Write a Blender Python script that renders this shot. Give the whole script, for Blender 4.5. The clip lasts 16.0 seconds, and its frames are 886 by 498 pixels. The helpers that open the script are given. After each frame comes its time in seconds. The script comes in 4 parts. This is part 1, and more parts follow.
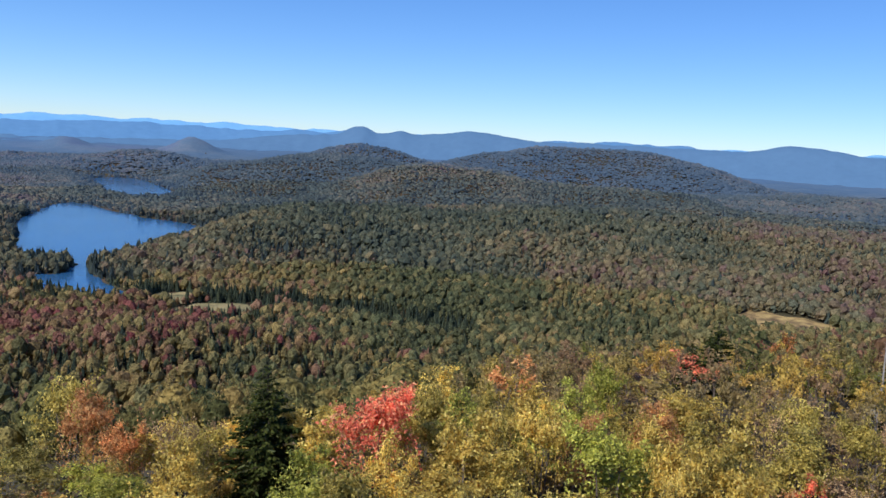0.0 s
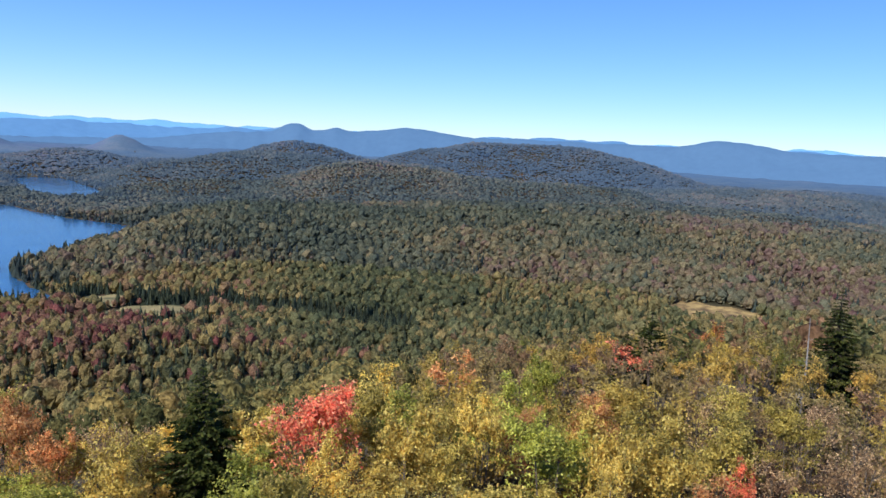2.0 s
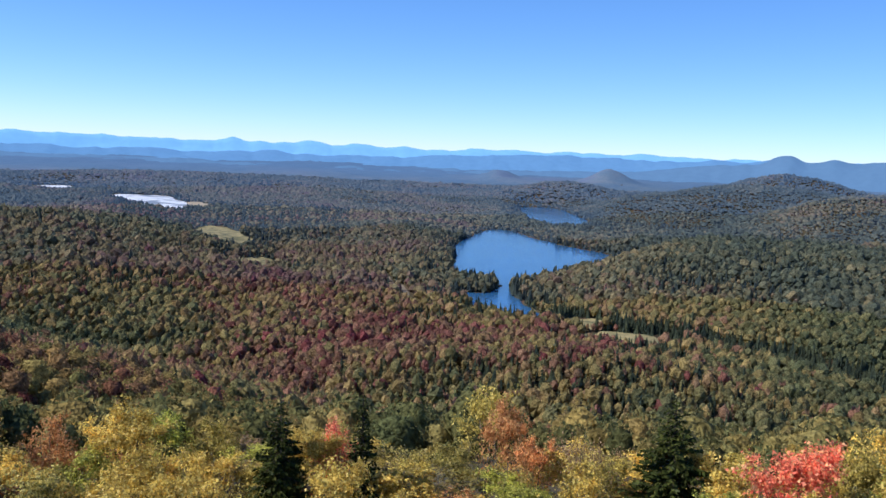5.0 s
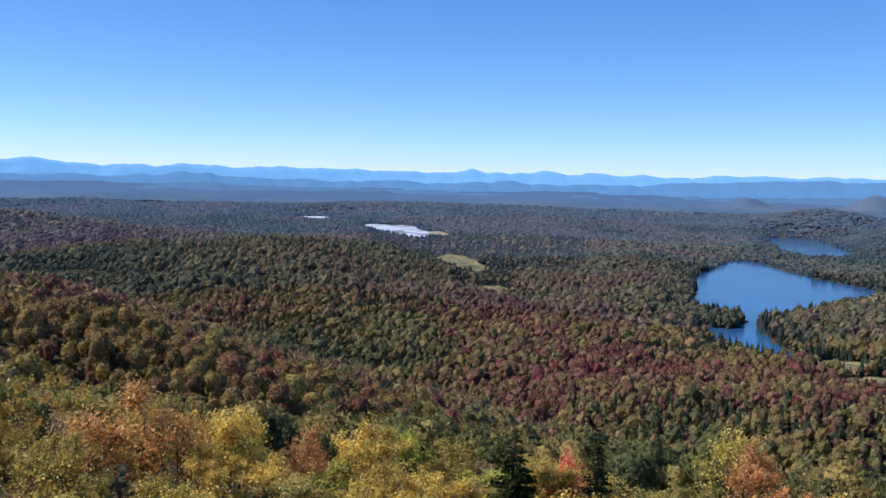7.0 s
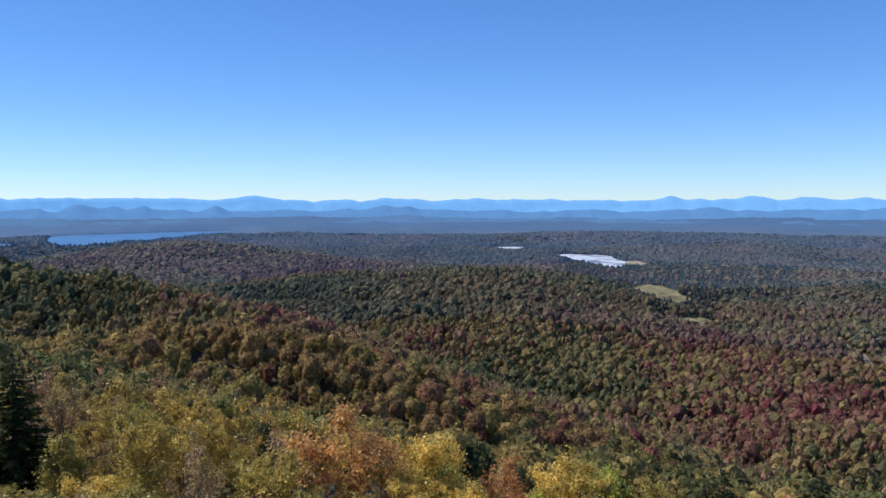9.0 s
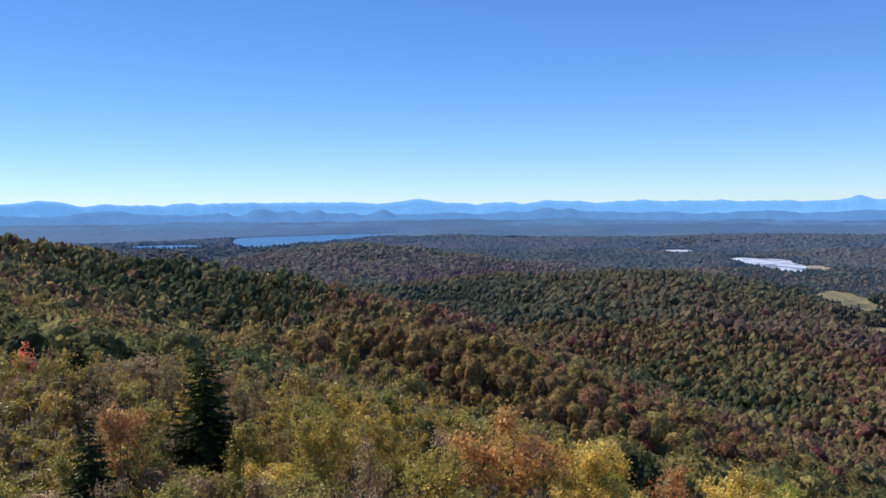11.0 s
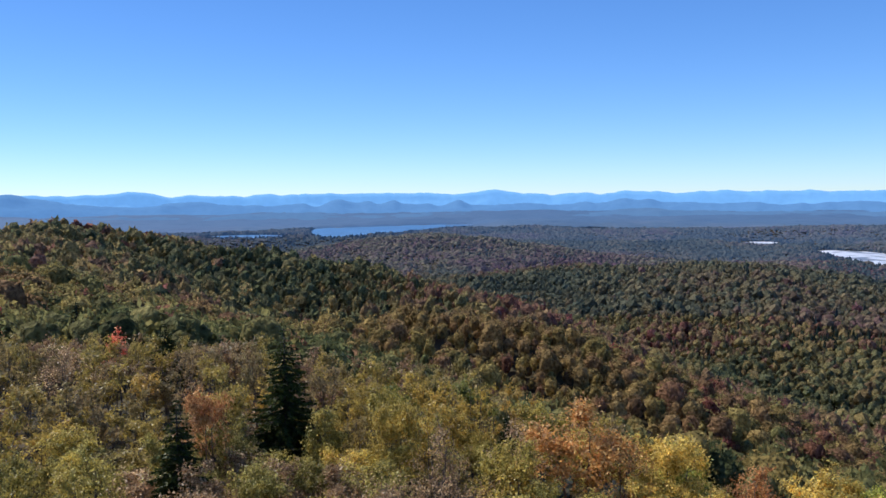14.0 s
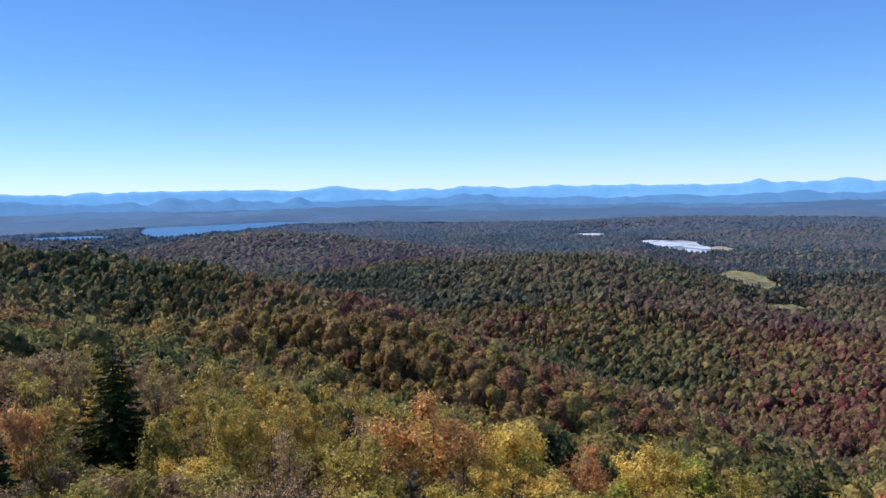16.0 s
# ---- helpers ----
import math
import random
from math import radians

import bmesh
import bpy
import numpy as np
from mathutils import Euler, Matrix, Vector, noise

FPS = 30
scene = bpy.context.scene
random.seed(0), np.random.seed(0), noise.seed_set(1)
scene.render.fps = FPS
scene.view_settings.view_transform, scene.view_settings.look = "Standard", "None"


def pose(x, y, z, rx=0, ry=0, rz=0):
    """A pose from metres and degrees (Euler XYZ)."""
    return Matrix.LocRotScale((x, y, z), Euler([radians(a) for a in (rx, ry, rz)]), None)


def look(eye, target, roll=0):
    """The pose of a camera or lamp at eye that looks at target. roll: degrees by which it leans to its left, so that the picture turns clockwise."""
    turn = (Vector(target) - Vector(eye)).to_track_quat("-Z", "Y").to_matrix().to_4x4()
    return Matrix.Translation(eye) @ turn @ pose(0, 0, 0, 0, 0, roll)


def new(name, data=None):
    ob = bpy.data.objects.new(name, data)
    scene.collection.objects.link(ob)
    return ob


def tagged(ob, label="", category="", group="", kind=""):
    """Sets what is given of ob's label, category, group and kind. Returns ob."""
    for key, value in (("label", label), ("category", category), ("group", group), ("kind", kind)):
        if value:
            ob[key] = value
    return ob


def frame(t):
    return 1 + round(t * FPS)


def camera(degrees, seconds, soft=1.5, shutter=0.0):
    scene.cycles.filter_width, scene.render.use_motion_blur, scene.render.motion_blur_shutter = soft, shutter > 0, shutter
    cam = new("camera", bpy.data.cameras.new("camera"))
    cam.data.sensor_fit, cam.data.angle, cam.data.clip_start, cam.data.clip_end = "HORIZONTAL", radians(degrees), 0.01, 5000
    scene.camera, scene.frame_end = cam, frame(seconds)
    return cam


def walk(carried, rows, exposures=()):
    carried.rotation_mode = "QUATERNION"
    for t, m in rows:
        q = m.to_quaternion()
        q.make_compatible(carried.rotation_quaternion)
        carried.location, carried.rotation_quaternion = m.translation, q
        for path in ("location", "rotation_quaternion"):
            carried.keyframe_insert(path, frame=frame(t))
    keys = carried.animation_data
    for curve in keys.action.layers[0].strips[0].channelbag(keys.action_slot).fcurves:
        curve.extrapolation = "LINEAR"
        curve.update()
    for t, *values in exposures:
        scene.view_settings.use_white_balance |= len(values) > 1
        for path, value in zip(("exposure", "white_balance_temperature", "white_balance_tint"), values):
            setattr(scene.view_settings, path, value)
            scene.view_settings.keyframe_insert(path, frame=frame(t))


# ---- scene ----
EYE = 150.0
cam = camera(58.79, 16.0, soft=1.55)
PATH = [
    (0.0, pose(0.000, 0.400, EYE, 82.36, -3.15, -0.00)),
    (0.5, pose(0.042, 0.398, EYE, 82.55, -2.87, -6.00)),
    (1.0, pose(0.057, 0.396, EYE, 82.59, -2.61, -8.26)),
    (1.5, pose(0.054, 0.396, EYE, 82.45, -2.50, -7.75)),
    (2.0, pose(0.032, 0.399, EYE, 82.35, -2.83, -4.59)),
    (2.5, pose(-0.009, 0.400, EYE, 82.39, -2.79, 1.24)),
    (3.0, pose(-0.054, 0.396, EYE, 82.43, -2.78, 7.70)),
    (3.5, pose(-0.100, 0.387, EYE, 82.50, -2.84, 14.41)),
    (4.0, pose(-0.136, 0.376, EYE, 82.66, -2.83, 19.91)),
    (4.5, pose(-0.169, 0.363, EYE, 82.88, -2.63, 24.93)),
    (5.0, pose(-0.197, 0.348, EYE, 83.20, -2.34, 29.45)),
    (7.5, pose(-0.306, 0.257, EYE, 85.34, -1.06, 49.94)),
    (8.0, pose(-0.321, 0.239, EYE, 85.94, -0.72, 53.34)),
    (8.5, pose(-0.337, 0.216, EYE, 86.54, -0.28, 57.39)),
    (9.0, pose(-0.348, 0.197, EYE, 86.86, 0.04, 60.44)),
    (9.5, pose(-0.359, 0.177, EYE, 87.11, 0.50, 63.81)),
    (10.0, pose(-0.369, 0.154, EYE, 87.21, 0.80, 67.38)),
    (12.5, pose(-0.388, 0.097, EYE, 86.48, -0.19, 75.94)),
    (13.0, pose(-0.390, 0.089, EYE, 86.35, 0.18, 77.17)),
    (13.5, pose(-0.391, 0.084, EYE, 86.38, 0.49, 77.89)),
    (14.0, pose(-0.391, 0.085, EYE, 86.44, 0.45, 77.66)),
    (14.5, pose(-0.389, 0.095, EYE, 86.43, 0.21, 76.27)),
    (15.0, pose(-0.383, 0.116, EYE, 86.40, 0.29, 73.15)),
    (15.5, pose(-0.376, 0.138, EYE, 86.34, 0.49, 69.85)),
    (16.0, pose(-0.366, 0.162, EYE, 86.02, 1.00, 66.13)),
]
walk(cam, PATH, [(0.0, 0.12, 5100, 12), (1.0, 0.28, 5100, 12), (5.0, 0.31, 5100, 12), (7.5, 0.14, 5100, 12), (10.0, 0.12, 5100, 12), (12.5, 0.2, 5100, 12), (16.0, 0.2, 5100, 12)])

# ---- world and sun ----
SUN_AZ, SUN_EL = 131.0, 44.0
world = bpy.data.worlds.new("world")
scene.world = world
world.use_nodes = True
wn = world.node_tree.nodes
sky = wn.new("ShaderNodeTexSky")
sky.sky_type = "NISHITA"
sky.sun_disc = False
sky.sun_elevation = radians(SUN_EL)
sky.sun_rotation = radians(-SUN_AZ)
sky.altitude = 1500
sky.air_density, sky.dust_density, sky.ozone_density = 1.0, 0.0, 3.5
wn["Background"].inputs["Strength"].default_value = 0.104
clear = wn.new("ShaderNodeHueSaturation")
clear.inputs["Saturation"].default_value = 1.09
clear.inputs["Hue"].default_value = 0.503
# evens out the sky round the horizon: two thirds of its light ignore bearing
even = wn.new("ShaderNodeTexSky")
even.sky_type, even.sun_disc = "NISHITA", False
even.sun_elevation, even.sun_rotation = sky.sun_elevation, sky.sun_rotation
even.altitude, even.air_density, even.dust_density, even.ozone_density = sky.altitude, 1.0, 0.0, 3.5
way = wn.new("ShaderNodeSeparateXYZ")
world.node_tree.links.new(wn.new("ShaderNodeTexCoord").outputs["Generated"], way.inputs[0])
flat = wn.new("ShaderNodeMath")
flat.operation = "ARCCOSINE"
world.node_tree.links.new(way.outputs["Z"], flat.inputs[0])
level = wn.new("ShaderNodeMath")
level.operation = "SINE"
world.node_tree.links.new(flat.outputs[0], level.inputs[0])
bearing = wn.new("ShaderNodeCombineXYZ")
for k, part_of in (("X", -math.sin(radians(SUN_AZ - 70))), ("Y", math.cos(radians(SUN_AZ - 70)))):
    share = wn.new("ShaderNodeMath")
    share.operation = "MULTIPLY"
    share.inputs[1].default_value = part_of
    world.node_tree.links.new(level.outputs[0], share.inputs[0])
    world.node_tree.links.new(share.outputs[0], bearing.inputs[k])
world.node_tree.links.new(way.outputs["Z"], bearing.inputs["Z"])
world.node_tree.links.new(bearing.outputs[0], even.inputs["Vector"])
blend = wn.new("ShaderNodeMix")
blend.data_type = "RGBA"
blend.inputs["Factor"].default_value = 0.66
world.node_tree.links.new(sky.outputs["Color"], blend.inputs[6])
world.node_tree.links.new(even.outputs["Color"], blend.inputs[7])
world.node_tree.links.new(blend.outputs[2], clear.inputs["Color"])
world.node_tree.links.new(clear.outputs["Color"], wn["Background"].inputs["Color"])

sun = new("sun", bpy.data.lights.new("sun", "SUN"))
sun.data.energy = 5.0
sun.data.angle = radians(0.5)
sun.data.color = (1.0, 0.83, 0.585)
sun.matrix_world = look((-math.sin(radians(SUN_AZ)) * math.cos(radians(SUN_EL)) * 900,
                         math.cos(radians(SUN_AZ)) * math.cos(radians(SUN_EL)) * 900,
                         math.sin(radians(SUN_EL)) * 900 + 150), (0, 0, 150))


# ---- materials ----
def material(name):
    mat = bpy.data.materials.new(name)
    mat.use_nodes = True
    nt = mat.node_tree
    return mat, nt, nt.nodes["Principled BSDF"]


def node(nt, kind, **values):
    n = nt.nodes.new(kind)
    for key, value in values.items():
        n.inputs[key].default_value = value
    return n


def ramp(nt, stops, constant=False):
    n = nt.nodes.new("ShaderNodeValToRGB")
    e = n.color_ramp.elements
    while len(e) < len(stops):
        e.new(0.5)
    for el, (p, c) in zip(e, stops):
        el.position, el.color = p, (*c, 1)
    if constant:
        n.color_ramp.interpolation = "CONSTANT"
    return n


def math_node(nt, op, a, b):
    n = nt.nodes.new("ShaderNodeMath")
    n.operation = op
    for i, v in enumerate((a, b)):
        if isinstance(v, (int, float)):
            n.inputs[i].default_value = v
        else:
            nt.links.new(v, n.inputs[i])
    return n.outputs[0]


def vary(nt, colour, amount, value):
    """colour with its brightness moved by value (0 to 1) times amount."""
    hsv = nt.nodes.new("ShaderNodeHueSaturation")
    nt.links.new(colour, hsv.inputs["Color"])
    nt.links.new(math_node(nt, "ADD", math_node(nt, "MULTIPLY", value, amount), 1 - amount / 2), hsv.inputs["Value"])
    return hsv.outputs["Color"]


def stretched(nt, value, gain):
    """value with its contrast raised round the middle."""
    n = math_node(nt, "ADD", math_node(nt, "MULTIPLY", value, gain), 0.5 - 0.5 * gain)
    n.node.use_clamp = True
    return n


def noise_of(nt, scale, detail=3.0, position=True):
    n = node(nt, "ShaderNodeTexNoise", Scale=scale, Detail=detail)
    src = nt.nodes.new("ShaderNodeNewGeometry").outputs["Position"] if position else nt.nodes.new("ShaderNodeTexCoord").outputs["Object"]
    nt.links.new(src, n.inputs["Vector"])
    return n.outputs["Fac"]


def translucent_out(nt, bsdf, colour, share):
    tr = nt.nodes.new("ShaderNodeBsdfTranslucent")
    mix = node(nt, "ShaderNodeMixShader", Fac=share)
    nt.links.new(colour, tr.inputs["Color"])
    nt.links.new(bsdf.outputs["BSDF"], mix.inputs[1])
    nt.links.new(tr.outputs["BSDF"], mix.inputs[2])
    nt.links.new(mix.outputs[0], nt.nodes["Material Output"].inputs["Surface"])


def leaf_material(name, stops, share=0.4, gloss=0.2):
    mat, nt, bsdf = material(name)
    geo = nt.nodes.new("ShaderNodeNewGeometry")
    r = ramp(nt, stops)
    nt.links.new(geo.outputs["Random Per Island"], r.inputs["Fac"])
    obj = nt.nodes.new("ShaderNodeObjectInfo")
    c = vary(nt, r.outputs["Color"], 0.5, obj.outputs["Random"])
    c = vary(nt, c, 0.9, stretched(nt, noise_of(nt, 1.3), 2.0))
    nt.links.new(c, bsdf.inputs["Base Color"])
    bsdf.inputs["Roughness"].default_value = 0.42
    bsdf.inputs["Specular IOR Level"].default_value = gloss
    translucent_out(nt, bsdf, c, share)
    return mat


CANOPY = [(0.0, (0.04, 0.055, 0.032)), (0.2, (0.13, 0.14, 0.052)), (0.4, (0.215, 0.195, 0.07)), (0.55, (0.35, 0.265, 0.085)),
          (0.7, (0.29, 0.175, 0.09)), (0.85, (0.265, 0.115, 0.075)), (1.0, (0.24, 0.065, 0.055))]


def canopy_material(name, distance=0.0, grain=0.9, glow=0.0, painted_haze=(0.085, 0.115, 0.175), gain=1.0, haze_glow=None):
    """Autumn crowns: tint 0 is spruce, 0.3 green, 0.55 yellow, 0.8 rust, 1 red. distance: share of blue-grey haze
    painted into the colour.
    """
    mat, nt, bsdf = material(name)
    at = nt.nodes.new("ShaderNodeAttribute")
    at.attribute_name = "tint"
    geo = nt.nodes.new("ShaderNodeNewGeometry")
    r = ramp(nt, [(p, tuple(v * gain * (1 - distance) + g * distance for v, g in zip(c, painted_haze))) for p, c in CANOPY])
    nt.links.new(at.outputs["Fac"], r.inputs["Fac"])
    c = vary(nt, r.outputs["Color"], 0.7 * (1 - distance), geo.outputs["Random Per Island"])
    c = vary(nt, c, 1.1 * (1 - distance), stretched(nt, noise_of(nt, grain, 4.0), 3.0))
    # far sheet only: depth mixes painted blue haze over the leaf colour
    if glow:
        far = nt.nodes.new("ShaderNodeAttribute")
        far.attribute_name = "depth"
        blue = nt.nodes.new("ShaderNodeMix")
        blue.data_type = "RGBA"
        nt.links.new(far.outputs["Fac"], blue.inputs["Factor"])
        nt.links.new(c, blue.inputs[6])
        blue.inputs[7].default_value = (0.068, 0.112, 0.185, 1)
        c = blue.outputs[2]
    nt.links.new(c, bsdf.inputs["Base Color"])
    bsdf.inputs["Roughness"].default_value = 0.8
    bsdf.inputs["Specular IOR Level"].default_value = 0.06
    bump = node(nt, "ShaderNodeBump", Strength=1.0, Distance=1.6)
    nt.links.new(noise_of(nt, grain, 3.0), bump.inputs["Height"])
    nt.links.new(bump.outputs["Normal"], bsdf.inputs["Normal"])
    # the sheet glows in its own colour to imitate hazy air
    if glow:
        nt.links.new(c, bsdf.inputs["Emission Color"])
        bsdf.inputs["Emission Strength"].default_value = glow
    else:
        # steady blue emission stands in for light scattered by haze
        if haze_glow:
            bsdf.inputs["Emission Color"].default_value = (*haze_glow, 1)
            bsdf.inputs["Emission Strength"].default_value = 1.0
        translucent_out(nt, bsdf, c, 0.45)
    return mat


def mottled(name, stops, scale, rough=0.9, fine=3.0, bump_d=0.05):
    mat, nt, bsdf = material(name)
    r = ramp(nt, stops)
    nt.links.new(noise_of(nt, scale, 5.0), r.inputs["Fac"])
    c = vary(nt, r.outputs["Color"], 0.6, noise_of(nt, fine, 4.0))
    nt.links.new(c, bsdf.inputs["Base Color"])
    bsdf.inputs["Roughness"].default_value = rough
    bsdf.inputs["Specular IOR Level"].default_value = 0.2
    bump = node(nt, "ShaderNodeBump", Strength=0.6, Distance=bump_d)
    nt.links.new(noise_of(nt, fine, 4.0), bump.inputs["Height"])
    nt.links.new(bump.outputs["Normal"], bsdf.inputs["Normal"])
    return mat


def water_material(name, deep, wave, distance, rough):
    mat, nt, bsdf = material(name)
    r = ramp(nt, [(0.3, deep), (0.7, tuple(v * 1.5 for v in deep))])
    nt.links.new(noise_of(nt, 0.012, 3.0), r.inputs["Fac"])
    nt.links.new(r.outputs["Color"], bsdf.inputs["Base Color"])
    bsdf.inputs["Roughness"].default_value = rough
    bsdf.inputs["IOR"].default_value = 1.33
    bump = node(nt, "ShaderNodeBump", Strength=1.0, Distance=distance)
    nt.links.new(noise_of(nt, wave, 3.0), bump.inputs["Height"])
    nt.links.new(bump.outputs["Normal"], bsdf.inputs["Normal"])
    return mat


# haze over the far ranges is painted in as blue colour and emission
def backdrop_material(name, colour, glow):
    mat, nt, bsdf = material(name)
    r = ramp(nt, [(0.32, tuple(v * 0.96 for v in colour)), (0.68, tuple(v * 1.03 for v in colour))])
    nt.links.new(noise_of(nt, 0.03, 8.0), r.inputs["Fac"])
    # base colour kept low so the emission carries the painted haze
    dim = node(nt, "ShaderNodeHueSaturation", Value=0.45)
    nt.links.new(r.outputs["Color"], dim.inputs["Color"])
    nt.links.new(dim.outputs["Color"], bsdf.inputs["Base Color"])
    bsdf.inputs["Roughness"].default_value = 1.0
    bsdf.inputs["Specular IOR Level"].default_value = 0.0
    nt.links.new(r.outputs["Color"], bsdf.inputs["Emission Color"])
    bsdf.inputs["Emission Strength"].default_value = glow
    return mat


M_LEAF = {
    "yellow": leaf_material("yellow_leaves", [(0.0, (0.33, 0.23, 0.045)), (0.5, (0.73, 0.52, 0.09)), (1.0, (0.87, 0.71, 0.19))]),
    "gold": leaf_material("gold_green_leaves", [(0.0, (0.20, 0.165, 0.035)), (0.5, (0.50, 0.395, 0.075)), (1.0, (0.77, 0.62, 0.16))]),
    "green": leaf_material("green_leaves", [(0.0, (0.171, 0.183, 0.037)), (0.6, (0.439, 0.439, 0.061)), (1.0, (0.708, 0.647, 0.122))]),
    "amber": leaf_material("amber_leaves", [(0.0, (0.40, 0.19, 0.05)), (0.5, (0.76, 0.40, 0.11)), (1.0, (0.86, 0.58, 0.20))]),
    "orange": leaf_material("orange_leaves", [(0.0, (0.42, 0.17, 0.05)), (0.5, (0.68, 0.34, 0.12)), (1.0, (0.82, 0.52, 0.20))]),
    "red": leaf_material("red_leaves", [(0.0, (0.586, 0.110, 0.061)), (0.6, (0.880, 0.281, 0.146)), (1.0, (0.880, 0.537, 0.244))]),
    "brown": leaf_material("dry_brown_leaves", [(0.0, (0.207, 0.122, 0.061)), (0.5, (0.439, 0.281, 0.134)), (1.0, (0.732, 0.525, 0.268))]),
    "olive": leaf_material("olive_leaves", [(0.0, (0.146, 0.134, 0.037)), (0.5, (0.378, 0.317, 0.073)), (1.0, (0.671, 0.561, 0.159))]),
}
M_THICKET = leaf_material("thicket_leaves", [(0.0, (0.42, 0.42, 0.42)), (1.0, (0.92, 0.92, 0.92))])
tint_node = M_THICKET.node_tree.nodes.new("ShaderNodeAttribute")
tint_node.attribute_name = "tint"
tint_ramp = ramp(M_THICKET.node_tree, [(0.0, (0.28, 0.28, 0.06)), (0.1, (0.46, 0.28, 0.15)), (0.25, (0.46, 0.35, 0.14)), (0.45, (0.58, 0.44, 0.10)), (0.65, (0.74, 0.52, 0.10)), (0.95, (0.72, 0.30, 0.11))])
tint_mix = M_THICKET.node_tree.nodes.new("ShaderNodeMix")
tint_mix.data_type, tint_mix.blend_type = "RGBA", "MULTIPLY"
tint_mix.inputs["Factor"].default_value = 1.0
M_THICKET.node_tree.links.new(tint_node.outputs["Fac"], tint_ramp.inputs["Fac"])
M_THICKET.node_tree.links.new(tint_ramp.outputs["Color"], tint_mix.inputs[6])
island_ramp = next(n for n in M_THICKET.node_tree.nodes if n.type == "VALTORGB" and n != tint_ramp)
onward = [link.to_socket for link in island_ramp.outputs["Color"].links]
M_THICKET.node_tree.links.new(island_ramp.outputs["Color"], tint_mix.inputs[7])
for socket in onward:
    M_THICKET.node_tree.links.new(tint_mix.outputs[2], socket)
M_NEEDLE = leaf_material("spruce_needles", [(0.0, (0.026, 0.036, 0.009)), (1.0, (0.08, 0.088, 0.02))], 0.15, 0.05)
M_SPRUCE_BARK = mottled("dark_spruce_bark", [(0.3, (0.035, 0.028, 0.022)), (0.7, (0.07, 0.055, 0.045))], 6.0, 0.95, 25.0, 0.01)
M_BARK = mottled("grey_brown_bark", [(0.3, (0.085, 0.068, 0.054)), (0.7, (0.19, 0.155, 0.125))], 6.0, 0.9, 25.0, 0.01)
M_DEAD = mottled("bleached_dead_wood", [(0.3, (0.22, 0.20, 0.18)), (0.7, (0.38, 0.35, 0.32))], 5.0, 0.9, 25.0, 0.01)
M_GROUND = mottled("forest_floor", [(0.25, (0.035, 0.035, 0.018)), (0.5, (0.075, 0.06, 0.03)), (0.75, (0.11, 0.06, 0.035))], 0.03, 0.95, 0.4, 0.5)
M_MEADOW = mottled("dry_marsh_grass", [(0.35, (0.10, 0.10, 0.05)), (0.5, (0.22, 0.19, 0.09)), (0.66, (0.34, 0.28, 0.13))], 0.07, 0.95, 0.5, 0.3)
M_STRAW = mottled("straw_yellow_grass", [(0.35, (0.11, 0.075, 0.04)), (0.48, (0.26, 0.18, 0.075)), (0.66, (0.44, 0.32, 0.12))], 0.09, 0.95, 0.4, 0.4)
M_GRASS = mottled("pale_summit_grass", [(0.3, (0.20, 0.16, 0.08)), (0.7, (0.34, 0.28, 0.16))], 0.5, 0.95, 6.0, 0.05)
M_ROCK = mottled("grey_granite", [(0.3, (0.26, 0.25, 0.24)), (0.7, (0.44, 0.42, 0.40))], 0.8, 0.85, 5.0, 0.03)
M_SAND = mottled("bare_sand", [(0.3, (0.30, 0.25, 0.17)), (0.7, (0.42, 0.36, 0.27))], 0.02, 0.95, 0.3, 0.1)
M_ROAD = mottled("gravel_track", [(0.3, (0.16, 0.13, 0.09)), (0.7, (0.27, 0.22, 0.16))], 0.1, 0.95, 1.0, 0.05)
M_LAKE = water_material("lake_water", (0.03, 0.09, 0.2), 0.35, 0.25, 0.06)
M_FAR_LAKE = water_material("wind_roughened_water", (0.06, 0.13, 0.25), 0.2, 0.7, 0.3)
# sun glint on the shallows is painted as near-white patches of colour
M_GLINT_WATER = mottled("painted_glint_water", [(0.42, (0.20, 0.21, 0.23)), (0.5, (0.72, 0.72, 0.74))], 0.014, 0.35, 0.3, 0.3)
M_CLOSE = canopy_material("autumn_canopy_close", 0.0, 1.0, gain=1.05)
# farther bands have more haze painted in; the last ones also emit it
M_WOODS = [canopy_material("hazed_canopy_near", 0.14, 1.0, gain=1.18), canopy_material("hazed_canopy_middle", 0.36, 0.6, gain=1.12), canopy_material("hazed_canopy_beyond", 0.46, 0.45, gain=1.1),
           canopy_material("hazed_canopy_hills", 0.46, 0.3, gain=1.05, haze_glow=(0.018, 0.025, 0.038)), canopy_material("hazed_canopy_remote", 0.58, 0.25, gain=0.95, haze_glow=(0.026, 0.042, 0.068)),
           canopy_material("hazed_canopy_plain", 0.68, 0.2, gain=1.0, haze_glow=(0.038, 0.062, 0.104)), canopy_material("hazed_canopy", 0.74, 0.09, 0.45, (0.055, 0.075, 0.115))]


# ---- the shape of the land ----
def spot(az, r):
    """Plan place at az degrees left of the y axis and r metres from the summit."""
    return -r * math.sin(radians(az)), r * math.cos(radians(az))


def lattice(ix, iy, seed):
    h = np.sin(ix * 127.1 + iy * 311.7 + seed * 74.7) * 43758.5453
    return h - np.floor(h)


